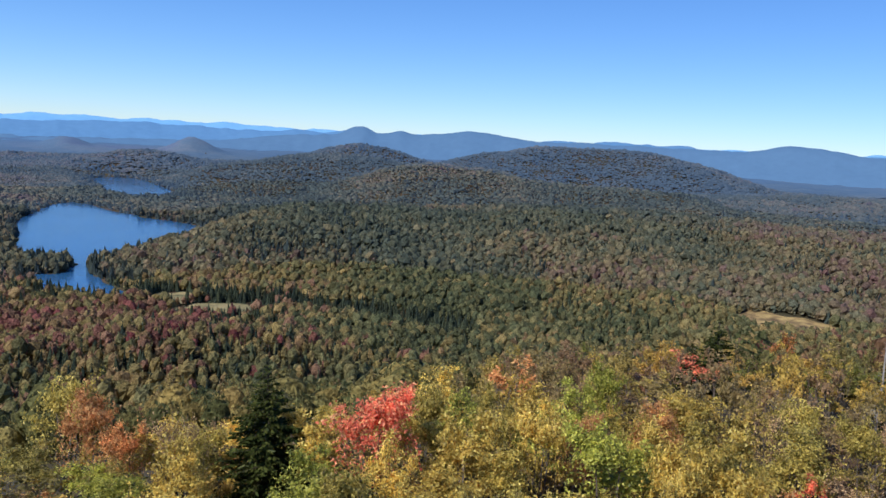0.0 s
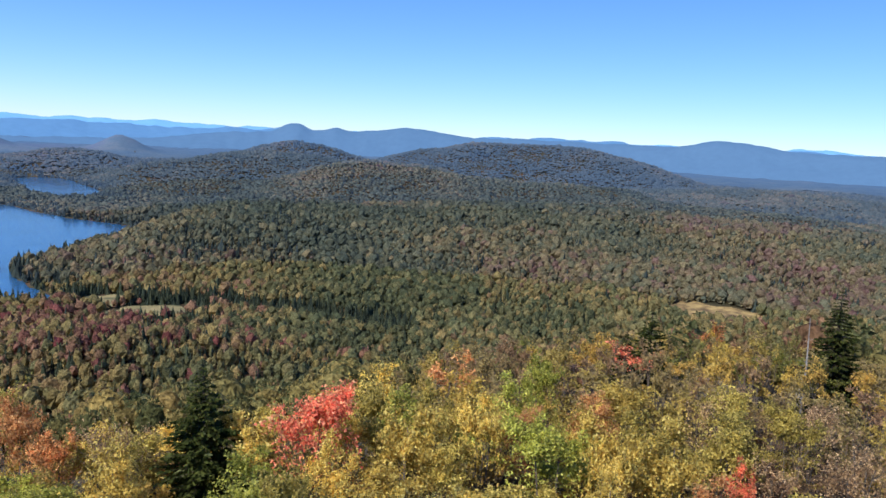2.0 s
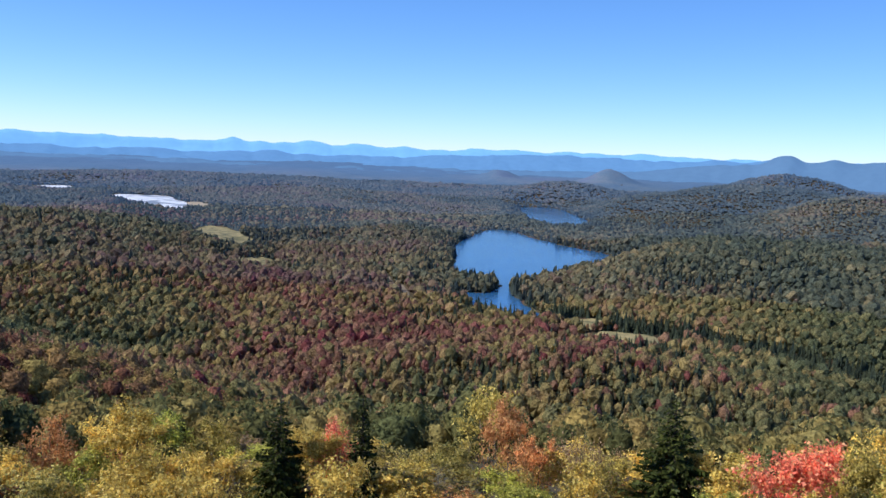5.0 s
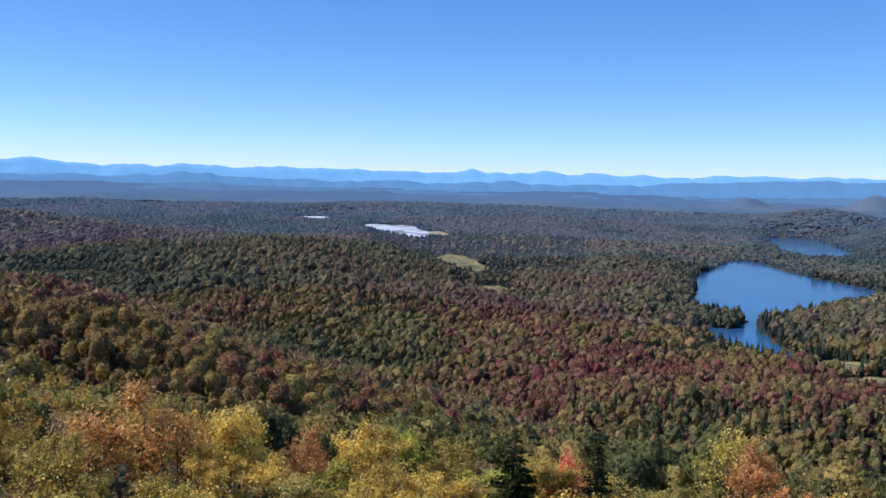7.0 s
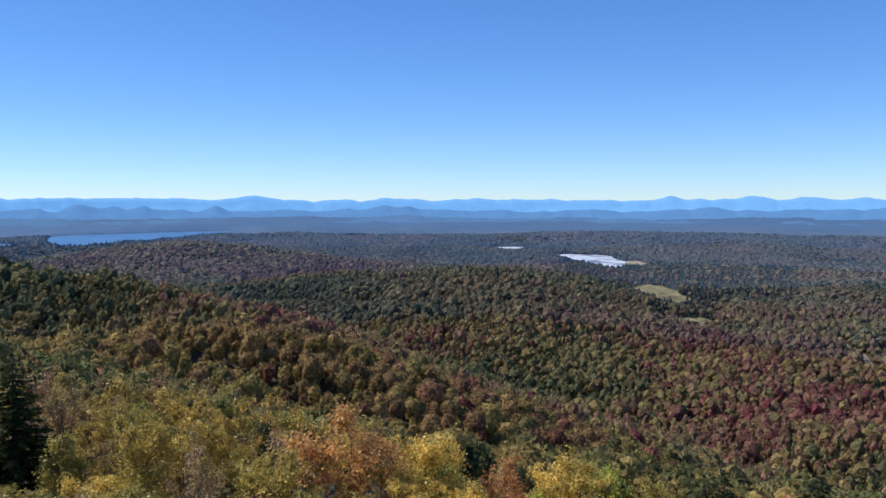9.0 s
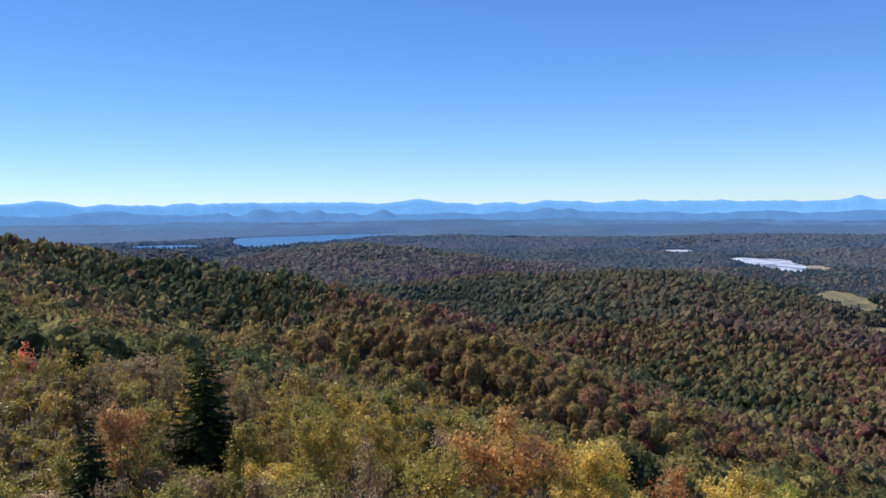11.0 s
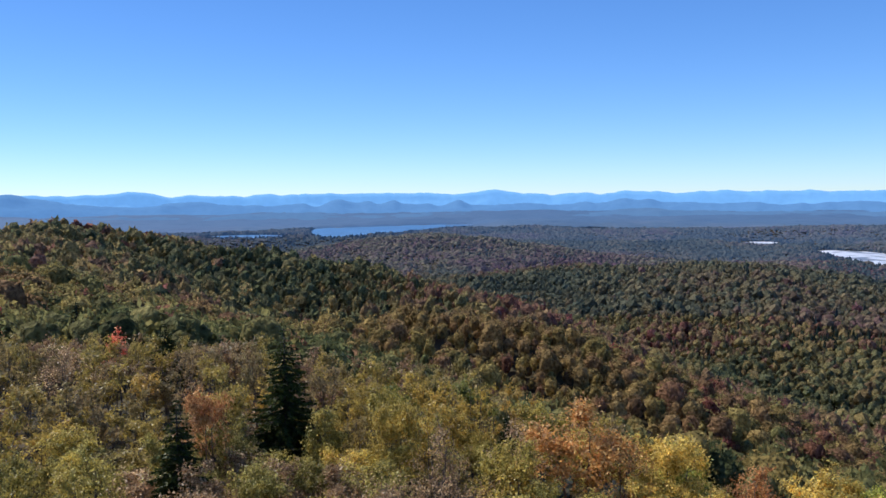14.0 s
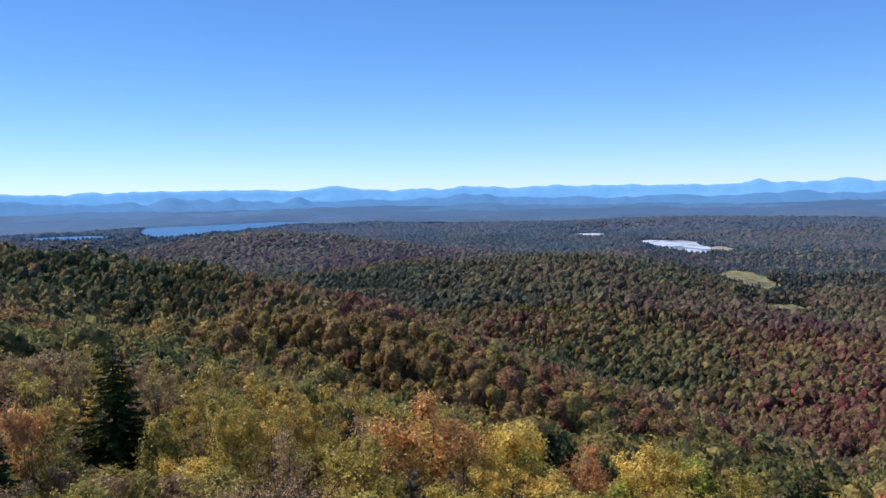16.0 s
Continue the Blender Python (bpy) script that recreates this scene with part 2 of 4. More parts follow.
def value_noise(x, y, seed=0):
    ix, iy = np.floor(x), np.floor(y)
    fx, fy = x - ix, y - iy
    fx, fy = fx * fx * (3 - 2 * fx), fy * fy * (3 - 2 * fy)
    a = lattice(ix, iy, seed) * (1 - fx) + lattice(ix + 1, iy, seed) * fx
    b = lattice(ix, iy + 1, seed) * (1 - fx) + lattice(ix + 1, iy + 1, seed) * fx
    return (a * (1 - fy) + b * fy) * 2 - 1


def fractal(x, y, seed=0, octaves=4):
    return sum(value_noise(x * 2 ** k, y * 2 ** k, seed + k) * 0.5 ** k for k in range(octaves))


def hill(x, y, az, r, height, across, along):
    cx, cy = spot(az, r)
    ux, uy = spot(az, 1)
    dr = (x - cx) * ux + (y - cy) * uy
    dt = (x - cx) * uy - (y - cy) * ux
    return height * np.exp(-0.5 * ((dt / across) ** 2 + (dr / along) ** 2))


def ridge(x, y, line, slope, soft=30.0):
    """A crest along line, of (az, r, height), that falls off to both sides."""
    best = np.full(np.shape(x), -500.0)
    for (a0, r0, z0), (a1, r1, z1) in zip(line, line[1:]):
        (x0, y0), (x1, y1) = spot(a0, r0), spot(a1, r1)
        k = np.clip(((x - x0) * (x1 - x0) + (y - y0) * (y1 - y0)) / ((x1 - x0) ** 2 + (y1 - y0) ** 2), 0, 1)
        d = np.hypot(x - x0 - k * (x1 - x0), y - y0 - k * (y1 - y0))
        best = np.maximum(best, z0 + k * (z1 - z0) - slope * (np.sqrt(d * d + soft * soft) - soft))
    return best


def smax(a, b, k):
    return k * np.logaddexp(a / k, b / k)


SHOULDER = [(112, 160, 124), (110, 350, 123), (104, 620, 126), (99, 640, 121), (93.5, 610, 109), (88, 570, 101), (83, 530, 95),
            (78, 490, 87), (74, 450, 79), (69.5, 410, 67), (67, 380, 46)]
SPUR = [(100, 120, 121), (92, 200, 106), (83, 285, 97), (76.5, 300, 99), (73, 292, 96), (70.3, 280, 89), (68.3, 268, 82), (66.7, 262, 72)]


# wooded ridges of the valley: crest as (az, r, height), fall on both sides, roundness
RIDGES = [
    ([(25, 930, -2), (20.8, 985, 7), (18.9, 1010, 12), (15.2, 1050, 22), (11.3, 1085, 36), (7.3, 1110, 47), (3.2, 1130, 47), (-0.9, 1150, 45),
      (-5, 1170, 47), (-9.1, 1200, 54), (-13.1, 1220, 54), (-16.9, 1230, 52), (-22, 1230, 48), (-38, 1200, 40)], 0.13, 80),
    ([(4.5, 1990, 48), (2.2, 1990, 80), (0.6, 1980, 96), (-2.8, 1980, 91), (-6.9, 1970, 67), (-12.9, 1950, 64), (-16.8, 1900, 60), (-20.6, 1850, 36), (-30, 1850, 26)], 0.27, 40),
    ([(19.5, 2190, 14), (17.1, 2110, 46), (14.5, 2140, 68), (10.6, 2200, 91), (7.4, 2250, 100), (3.4, 2250, 86)], 0.25, 40),
    ([(11, 2680, 78), (8.8, 2700, 92), (7.4, 2700, 112), (5.9, 2700, 130), (4.5, 2700, 121), (3, 2700, 98), (0, 2700, 76)], 0.3, 30),
    ([(-2.5, 2900, 104), (-3.9, 2900, 124), (-7.1, 2900, 154), (-9.1, 2900, 157), (-12.6, 2900, 157), (-14.6, 2900, 151), (-16.6, 2900, 130), (-19, 2900, 96)], 0.28, 40),
    ([(77, 1040, 20), (74, 1050, 30), (69.7, 1050, 43), (66.5, 1050, 49), (63.3, 1050, 51), (58.8, 1050, 55), (56.7, 1050, 50), (52.6, 1050, 39), (48.5, 1030, 28), (46.5, 1010, 10), (45, 1000, -4)], 0.13, 60),
    ([(88, 1950, 24), (84.9, 1900, 38), (81.9, 1900, 55), (78.7, 1900, 63), (75.5, 1900, 54), (72.8, 1900, 38), (69, 1900, 20)], 0.16, 60),
    ([(41, 470, 2), (38.8, 470, 7), (33, 470, 15), (28.6, 470, 22), (25.2, 470, 21), (18.5, 470, 28), (14.3, 470, 24), (10, 470, 16), (3, 470, 6)], 0.27, 35),
]


def raw_height(x, y):
    r = np.hypot(x, y)
    az = np.degrees(np.arctan2(-x, y))
    z = np.interp(r, [0, 1700, 2000, 2500, 3000, 3600, 4300, 5000], [0, 0, 6, 24, 44, 64, 85, 95])
    z = z + np.clip((r - 500) / 1500, 0, 1) * 7 * fractal(x / 330, y / 330, 3)
    for h in ((-19.5, 1450, 34, 110, 100), (20.4, 2650, 46, 130, 110), (17.5, 3300, 56, 60, 80), (25.3, 3300, 34, 50, 70), 
              (-28, 2300, 40, 260, 200), (31, 1500, 14, 90, 160), (39, 2500, 14, 200, 130), (50, 2750, 16, 160, 120)):
        z = z + hill(x, y, *h)
    for line, slope, soft in RIDGES:
        z = smax(z, ridge(x, y, line, slope, soft) + np.clip(r / 900, 0.3, 1) * 3.5 * fractal(x / 120, y / 120, 15, 3), 4)
    z = z - hill(x, y, 43.6, 1060, 18, 65, 170)
    edge = np.interp(az, [-180, -120, -40, -20, 0, 30, 60, 85, 110, 180], [100, 100, 104, 94, 66, 53, 56, 76, 112, 100])
    top = 128.0 - 0.03 * r - 0.36 * 9 * np.logaddexp(0, (r - edge) / 9) + 1.2 * fractal(x / 25, y / 25, 9, 3)
    top = top + hill(x, y, 101, 85, 4.5, 45, 60)
    top = smax(top, ridge(x, y, SHOULDER, 0.42), 6)
    top = smax(top, ridge(x, y, SPUR, 0.40, 22), 5) + np.clip(r / 200 - 0.5, 0, 1) * 2.5 * fractal(x / 70, y / 70, 5)
    return smax(z, top, 5)


def smooth_outline(points, rounds=2, wobble=0.0, seed=0):
    p = np.array(points, float)
    for _ in range(rounds):
        q = np.roll(p, -1, 0)
        p = np.stack([0.75 * p + 0.25 * q, 0.25 * p + 0.75 * q], 1).reshape(-1, 2)
    return p + wobble * np.stack([fractal(p[:, 0] / 40, p[:, 1] / 40, seed), fractal(p[:, 0] / 40, p[:, 1] / 40, seed + 7)], 1)


def outline_distance(x, y, poly):
    """Metres to the outline, below zero within it."""
    d = np.full(np.shape(x), 1e9)
    inside = np.zeros(np.shape(x), bool)
    for (x0, y0), (x1, y1) in zip(poly, np.roll(poly, -1, 0)):
        ex, ey = x1 - x0, y1 - y0
        k = np.clip(((x - x0) * ex + (y - y0) * ey) / (ex * ex + ey * ey + 1e-9), 0, 1)
        d = np.minimum(d, np.hypot(x - x0 - k * ex, y - y0 - k * ey))
        hit = (y0 > y) != (y1 > y)
        inside ^= hit & (x < ex * (y - y0) / (ey if abs(ey) > 1e-9 else 1e-9) + x0)
    return np.where(inside, -d, d)


def shore(points, seed, wobble=6.0):
    return smooth_outline([spot(a, r) for a, r in points], 2, wobble, seed)


WATERS = {
    "lake": (0.0, shore([(25.8, 1660), (24.2, 1645), (22.8, 1521), (20.3, 1383), (15.6, 1275), (17.5, 1170), (19.4, 1085), (21.8, 990), (24.1, 945),
                         (24.3, 900), (22.5, 800), (20.4, 730), (25.0, 745), (28.3, 830), (27.6, 866), (25.4, 866), (25.0, 905), (25.5, 945),
                         (28.4, 985), (28.5, 1100), (28.3, 1358), (26.6, 1560)], 1)),
    "far_lake": (8.0, shore([(24.0, 2340), (21.0, 2380), (19.6, 2060), (18.0, 1830), (20.8, 1720), (22.9, 1800), (23.7, 2100)], 2)),
    "marsh_water": (8.0, shore([(52.6, 2330), (51.0, 2340), (48.4, 2310), (48.1, 2110), (46.8, 2020), (47.6, 1800), (48.8, 1815), (50.2, 1960), (51.0, 2060)], 3)),
    "pond": (14.0, shore([(57.4, 2590), (54.5, 2660), (54.5, 2400), (56.8, 2410)], 4)),
    "long_lake": (45.0, shore([(87.4, 3080), (83.4, 3170), (79.2, 3380), (75.5, 3480), (75.6, 3120), (78.3, 2850), (80.0, 2600), (84.8, 2260), (87.2, 2250)], 5)),
    "inlet": (45.0, shore([(94.5, 2560), (89.2, 2560), (89.0, 2300), (94.3, 2320)], 6, 2.0)),
    "brook_pool": (0.6, shore([(17.0, 690), (14.0, 652), (12.8, 628), (13.4, 622), (15.6, 655)], 7, 3.0)),
}


def height(x, y):
    x, y = np.asarray(x, float), np.asarray(y, float)
    z = raw_height(x, y)
    for level, poly in WATERS.values():
        near = (np.abs(x - poly[:, 0].mean()) < np.ptp(poly[:, 0]) / 2 + 160) & (np.abs(y - poly[:, 1].mean()) < np.ptp(poly[:, 1]) / 2 + 160)
        if near.any():
            d = outline_distance(x[near], y[near], poly)
            k = np.clip(d / 140, 0, 1)
            bank = level + 0.7 + (z[near] - level - 0.7) * k * k * (3 - 2 * k)
            z[near] = np.where(d < 0, level - np.minimum(3, 0.5 - d * 0.15), bank)
    return z


def ground(az, r):
    x, y = spot(az, r)
    return float(height(np.array([x]), np.array([y]))[0])


def mesh_of(name, verts, faces, mat, tint=None, smooth=False):
    """A mesh from arrays of corners and of triangles or quads."""
    me = bpy.data.meshes.new(name)
    n, k = faces.shape
    me.vertices.add(len(verts))
    me.vertices.foreach_set("co", np.ascontiguousarray(verts, np.float32).ravel())
    me.loops.add(n * k)
    me.loops.foreach_set("vertex_index", np.ascontiguousarray(faces, np.int32).ravel())
    me.polygons.add(n)
    me.polygons.foreach_set("loop_start", np.arange(0, n * k, k, dtype=np.int32))
    me.polygons.foreach_set("use_smooth", np.full(n, smooth))
    if tint is not None:
        me.attributes.new("tint", "FLOAT", "POINT").data.foreach_set("value", np.ascontiguousarray(tint, np.float32))
    me.materials.append(mat)
    me.update(calc_edges=True)
    return me


def grid_faces(rows, cols, wrap=False):
    i, j = np.meshgrid(np.arange(rows - 1), np.arange(cols if wrap else cols - 1), indexing="ij")
    k = (j + 1) % cols
    return np.stack([i * cols + j, i * cols + k, (i + 1) * cols + k, (i + 1) * cols + j], -1).reshape(-1, 4)


rings = np.concatenate([np.linspace(0.01, 110, 34)[:-1], np.geomspace(110, 4950, 150)])
cols = np.radians(np.concatenate([np.arange(-45, 115, 0.7), np.arange(115, 315, 4.0)]))
gr, ga = np.meshgrid(rings, cols, indexing="ij")
gx, gy = -gr * np.sin(ga), gr * np.cos(ga)
sheet = mesh_of("ground", np.stack([gx, gy, height(gx.ravel(), gy.ravel()).reshape(gx.shape)], -1).reshape(-1, 3), grid_faces(len(rings), len(cols), True)[:, ::-1], M_GROUND, smooth=True)
tagged(new("ground", sheet), "forest floor of leaf litter over rolling hills", "ground", kind="structure")

WATER_LABEL = {"lake": "deep blue lake with wind ripples between wooded hills", "far_lake": "small blue lake behind a wooded spit",
               "marsh_water": "shallow marsh water with white glitter painted in and a sandy edge", "pond": "thin strip of far pond water with a pale glint painted in",
               "long_lake": "long blue lake below the distant mountains", "inlet": "narrow inlet of the distant long lake",
               "brook_pool": "grey brook pool in a marshy strip"}
for name, (level, poly) in WATERS.items():
    bm = bmesh.new()
    bm.faces.new([bm.verts.new((px, py, level)) for px, py in poly])
    bmesh.ops.triangulate(bm, faces=bm.faces[:])
    bmesh.ops.recalc_face_normals(bm, faces=bm.faces[:])
    if sum(fc.normal.z for fc in bm.faces) < 0:
        bmesh.ops.reverse_faces(bm, faces=bm.faces[:])
    me = bpy.data.meshes.new(name)
    bm.to_mesh(me)
    bm.free()
    me.materials.append(M_GLINT_WATER if name in ("marsh_water", "pond") else M_FAR_LAKE if name in ("long_lake", "inlet") else M_LAKE)
    tagged(new("water_" + name, me), WATER_LABEL[name], "lake", kind="structure")

# open patches without trees: name, az, r, half width, half depth, material
PATCHES = [("meadow", 45.4, 1370, 42, 170, M_MEADOW), ("meadow", 44.3, 1250, 30, 80, M_MEADOW), ("meadow", 42.4, 985, 22, 52, M_MEADOW),
           ("meadow", -24.6, 772, 42, 44, M_STRAW), ("meadow", 15.4, 672, 42, 22, M_MEADOW), ("meadow", 18.6, 722, 20, 26, M_MEADOW), ("sandbank", 46.8, 1960, 34, 90, M_SAND),
           ("meadow", -36.5, 1130, 40, 60, M_MEADOW)]


def in_patch(x, y, grow=0.0):
    hit = np.zeros(np.shape(x), bool)
    for _, az, r, w, dep, _ in PATCHES:
        hit |= hill(x, y, az, r, 1.0, w + grow, dep + grow) > math.exp(-0.5)
    return hit


for name, az, r, w, dep, mat in PATCHES:
    cx, cy = spot(az, r)
    ux, uy = spot(az, 1)
    rad, ang = np.meshgrid(np.linspace(0.02, 1, 9), np.linspace(0, 2 * math.pi, 40, endpoint=False), indexing="ij")
    wob = 1 + 0.16 * np.sin(3 * ang + az) + 0.1 * np.sin(7 * ang + r)
    dt, dr = rad * wob * w * np.cos(ang), rad * wob * dep * np.sin(ang)
    px, py = cx + dt * uy + dr * ux, cy - dt * ux + dr * uy
    pz = height(px.ravel(), py.ravel()).reshape(px.shape) + 0.9
    tagged(new(name, mesh_of(name, np.stack([px, py, pz], -1).reshape(-1, 3), grid_faces(9, 40, True), mat, smooth=True)),
           "bare sandbank beside shallow water" if name == "sandbank" else "open tan marsh meadow among trees", name, kind="structure")

# two short stretches of a forest track
ROADS = [[(33.5, 960), (33.0, 895), (32.6, 860)], [(32.2, 880), (31.8, 840), (31.6, 800), (30.8, 760)]]


def road_distance(x, y):
    return np.minimum.reduce([-ridge(x, y, [(a, r, 0.0) for a, r in line], 1.0, 0.01) for line in ROADS])


for line in ROADS:
    pts = np.array([spot(a, r) for a, r in line])
    k = np.linspace(0, len(pts) - 1, 40)
    mid = np.stack([np.interp(k, range(len(pts)), pts[:, 0]), np.interp(k, range(len(pts)), pts[:, 1])], 1)
    side = np.gradient(mid, axis=0)[:, ::-1] * (1, -1)
    side *= 3.0 / np.linalg.norm(side, axis=1)[:, None]
    strip = np.stack([mid - side, mid, mid + side], 1).reshape(-1, 2)
    z = height(strip[:, 0], strip[:, 1]) + 0.8
    tagged(new("road", mesh_of("road", np.column_stack([strip, z]), grid_faces(40, 3), M_ROAD)), "pale gravel track through the woods", "road", kind="structure")


# ---- distant mountains ----
def bump(az, at, rise, width, flat=2.0):
    return rise * np.exp(-np.abs((az - at) / width) ** flat)


def mountain_range(name, label, r, depth, base, rough, bumps, mat, seed, a0=-48.0, a1=118.0):
    """A chain of hills r metres off whose crest stands base degrees over the eye's level, with bumps of its own."""
    az = np.arange(a0, a1, 0.16)
    crest = base + rough * fractal(az / 1.7, az * 0 + seed, seed, 5)
    for b in bumps:
        crest = crest + bump(az, *b)
    steps = np.linspace(-1, 1, 13)
    verts = []
    for s in steps:
        rr = r + s * depth
        foot = np.interp(rr, [3000, 3600, 4300, 5000], [40, 62, 80, 90]) - 12 * (s < -0.99)
        top = EYE + r * np.tan(np.radians(crest))
        k = (1 - abs(s)) ** 1.3
        wob = (1 - abs(s)) * abs(s) * 4 * 14 * fractal(az / 2.2 + s * 0.8, az * 0 + s * 3, seed + 20, 4)
        z = foot + (top - foot) * k + wob
        verts.append(np.stack([-rr * np.sin(np.radians(az)), rr * np.cos(np.radians(az)), z], -1))
    ob = new(name, mesh_of(name, np.concatenate(verts), grid_faces(13, len(az))[:, ::-1], mat, smooth=True))
    return tagged(ob, label, "mountains", kind="structure")


# the blue and the glow of each range are haze, set range by range
mountain_range("backdrop_far", "mountain skyline on the horizon, pale blue from painted, glowing haze", 4780, 130, 0.44, 0.11,
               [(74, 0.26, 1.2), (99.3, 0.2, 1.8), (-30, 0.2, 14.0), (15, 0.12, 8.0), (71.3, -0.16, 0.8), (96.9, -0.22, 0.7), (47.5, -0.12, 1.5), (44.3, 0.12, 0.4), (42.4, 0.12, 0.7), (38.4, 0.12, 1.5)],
               backdrop_material("haze_blue_mountain", (0.175, 0.325, 0.5), 0.98), 11)
mountain_range("backdrop_middle", "wooded mountains beyond the plain under painted blue haze", 4350, 260, -0.35, 0.1,
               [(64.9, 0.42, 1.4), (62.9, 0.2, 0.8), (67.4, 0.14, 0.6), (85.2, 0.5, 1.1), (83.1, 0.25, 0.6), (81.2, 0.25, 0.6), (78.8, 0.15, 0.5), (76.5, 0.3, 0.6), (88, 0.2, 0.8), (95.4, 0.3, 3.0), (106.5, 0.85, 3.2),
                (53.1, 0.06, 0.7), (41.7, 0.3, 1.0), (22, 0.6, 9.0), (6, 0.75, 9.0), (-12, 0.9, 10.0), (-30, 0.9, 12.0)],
               backdrop_material("haze_slate_mountain", (0.115, 0.21, 0.345), 0.88), 12)
mountain_range("backdrop_near", "wooded buttes and long hills tinted blue-grey by painted haze", 3900, 260, -1.1, 0.08,
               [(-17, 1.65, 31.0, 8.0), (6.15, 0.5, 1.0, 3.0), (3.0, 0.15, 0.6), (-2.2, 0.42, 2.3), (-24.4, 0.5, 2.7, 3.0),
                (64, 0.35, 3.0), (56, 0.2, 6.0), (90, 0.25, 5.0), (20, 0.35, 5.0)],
               backdrop_material("haze_grey_mountain", (0.10, 0.165, 0.255), 0.88), 13)


# ---- woods ----
rng = np.random.default_rng(5)
los_az = np.arange(-50, 120, 0.5)
los_r = np.geomspace(60, 3800, 260)
lr, la = np.meshgrid(los_r, np.radians(los_az))
los_z = height((-lr * np.sin(la)).ravel(), (lr * np.cos(la)).ravel()).reshape(lr.shape)
los_top = np.maximum.accumulate((los_z + np.where(lr < 110, 3.0, 5.0) - EYE) / lr, axis=1)


def hidden(x, y, top):
    """True where the land in front stands well above the tree's top."""
    r, az = np.hypot(x, y), np.degrees(np.arctan2(-x, y))
    i = np.clip(((az + 50) / 0.5).astype(int), 0, len(los_az) - 1)
    j = np.clip(np.searchsorted(los_r, r * 0.97) - 2, 0, len(los_r) - 1)
    return (top + 2 - EYE) / r < los_top[i, j]


def dome(segments, levels, seed):
    """A rough closed crown: rings of corners and a tip, about 1 wide and 1 high."""
    g = np.random.default_rng(seed)
    v, fcs = [], []
    for z, rad in levels:
        for k in range(segments):
            a = 2 * math.pi * (k + g.uniform(-0.25, 0.25)) / segments
            q = rad * g.uniform(0.62, 1.3)
            v.append((q * math.cos(a), q * math.sin(a), z + g.uniform(-0.16, 0.16)))
    v.append((g.uniform(-0.15, 0.15), g.uniform(-0.15, 0.15), 1.0))
    for i in range(len(levels) - 1):
        for k in range(segments):
            a, b = i * segments + k, i * segments + (k + 1) % segments
            fcs += [(a, b, b + segments), (a, b + segments, a + segments)]
    for k in range(segments):
        fcs.append(((len(levels) - 1) * segments + k, (len(levels) - 1) * segments + (k + 1) % segments, len(v) - 1))
    return np.array(v), np.array(fcs)


def with_clumps(base, count, size, seed, pointed=False, core=0.88):
    """Adds tilted leaf clumps over a crown."""
    g = np.random.default_rng(seed)
    v, fcs = [base[0] * (core, core, core + 0.04)], [base[1]]
    n = len(base[0])
    for _ in range(count):
        a, u = g.uniform(0, 2 * math.pi), g.uniform(0.02, 1.0)
        if pointed:
            c = np.array([math.cos(a) * (1 - u) * 0.95, math.sin(a) * (1 - u) * 0.95, u * 0.95 + 0.03])
            t1 = np.array([math.cos(a), math.sin(a), -0.35])
            t2 = np.array([-math.sin(a), math.cos(a), 0.1])
        else:
            w = math.sqrt(max(0.0, 1 - u * u))
            c = np.array([math.cos(a) * w * 0.9, math.sin(a) * w * 0.9, 0.15 + u * 0.82])
            t1, t2 = g.normal(size=3), g.normal(size=3)
            t1, t2 = t1 / np.linalg.norm(t1), t2 / np.linalg.norm(t2)
        s = size * g.uniform(0.6, 1.4)
        v.append(np.array([c - t1 * s * g.uniform(.5, 1.2), c + t2 * s * g.uniform(.3, 1), c + t1 * s * g.uniform(.6, 1.2), c - t2 * s * g.uniform(.3, 1)]))
        fcs.append(np.array([(n, n + 1, n + 2), (n, n + 2, n + 3)]))
        n += 4
    return np.concatenate(v), np.concatenate(fcs)


def puff(segments, seed):
    """A rounded, lumpy hardwood crown, about 1 in radius and 1 high over its middle."""
    g = np.random.default_rng(seed + 900)
    v, fcs = [], []
    levels = [(-0.4, 0.78), (0.22, 1.0), (0.75, 0.68)]
    for i, (z, rad) in enumerate(levels):
        for k in range(segments):
            a = 2 * math.pi * (k + 0.5 * (i % 2) + g.uniform(-0.2, 0.2)) / segments
            q = rad * g.uniform(0.78, 1.18)
            v.append((q * math.cos(a), q * math.sin(a), z + g.uniform(-0.13, 0.13)))
    v.append((g.uniform(-0.2, 0.2), g.uniform(-0.2, 0.2), g.uniform(0.95, 1.1)))
    n = segments
    for i in range(len(levels) - 1):
        for k in range(n):
            a, b = i * n + k, i * n + (k + 1) % n
            fcs += [(a, b, b + n), (a, b + n, a + n)]
    fcs += [((len(levels) - 1) * n + k, (len(levels) - 1) * n + (k + 1) % n, len(v) - 1) for k in range(n)]
    return np.array(v), np.array(fcs)


ROUND = [(-0.45, 0.72), (0.2, 1.0), (0.74, 0.66)]
CONE = [(0.0, 1.0), (0.4, 0.5)]
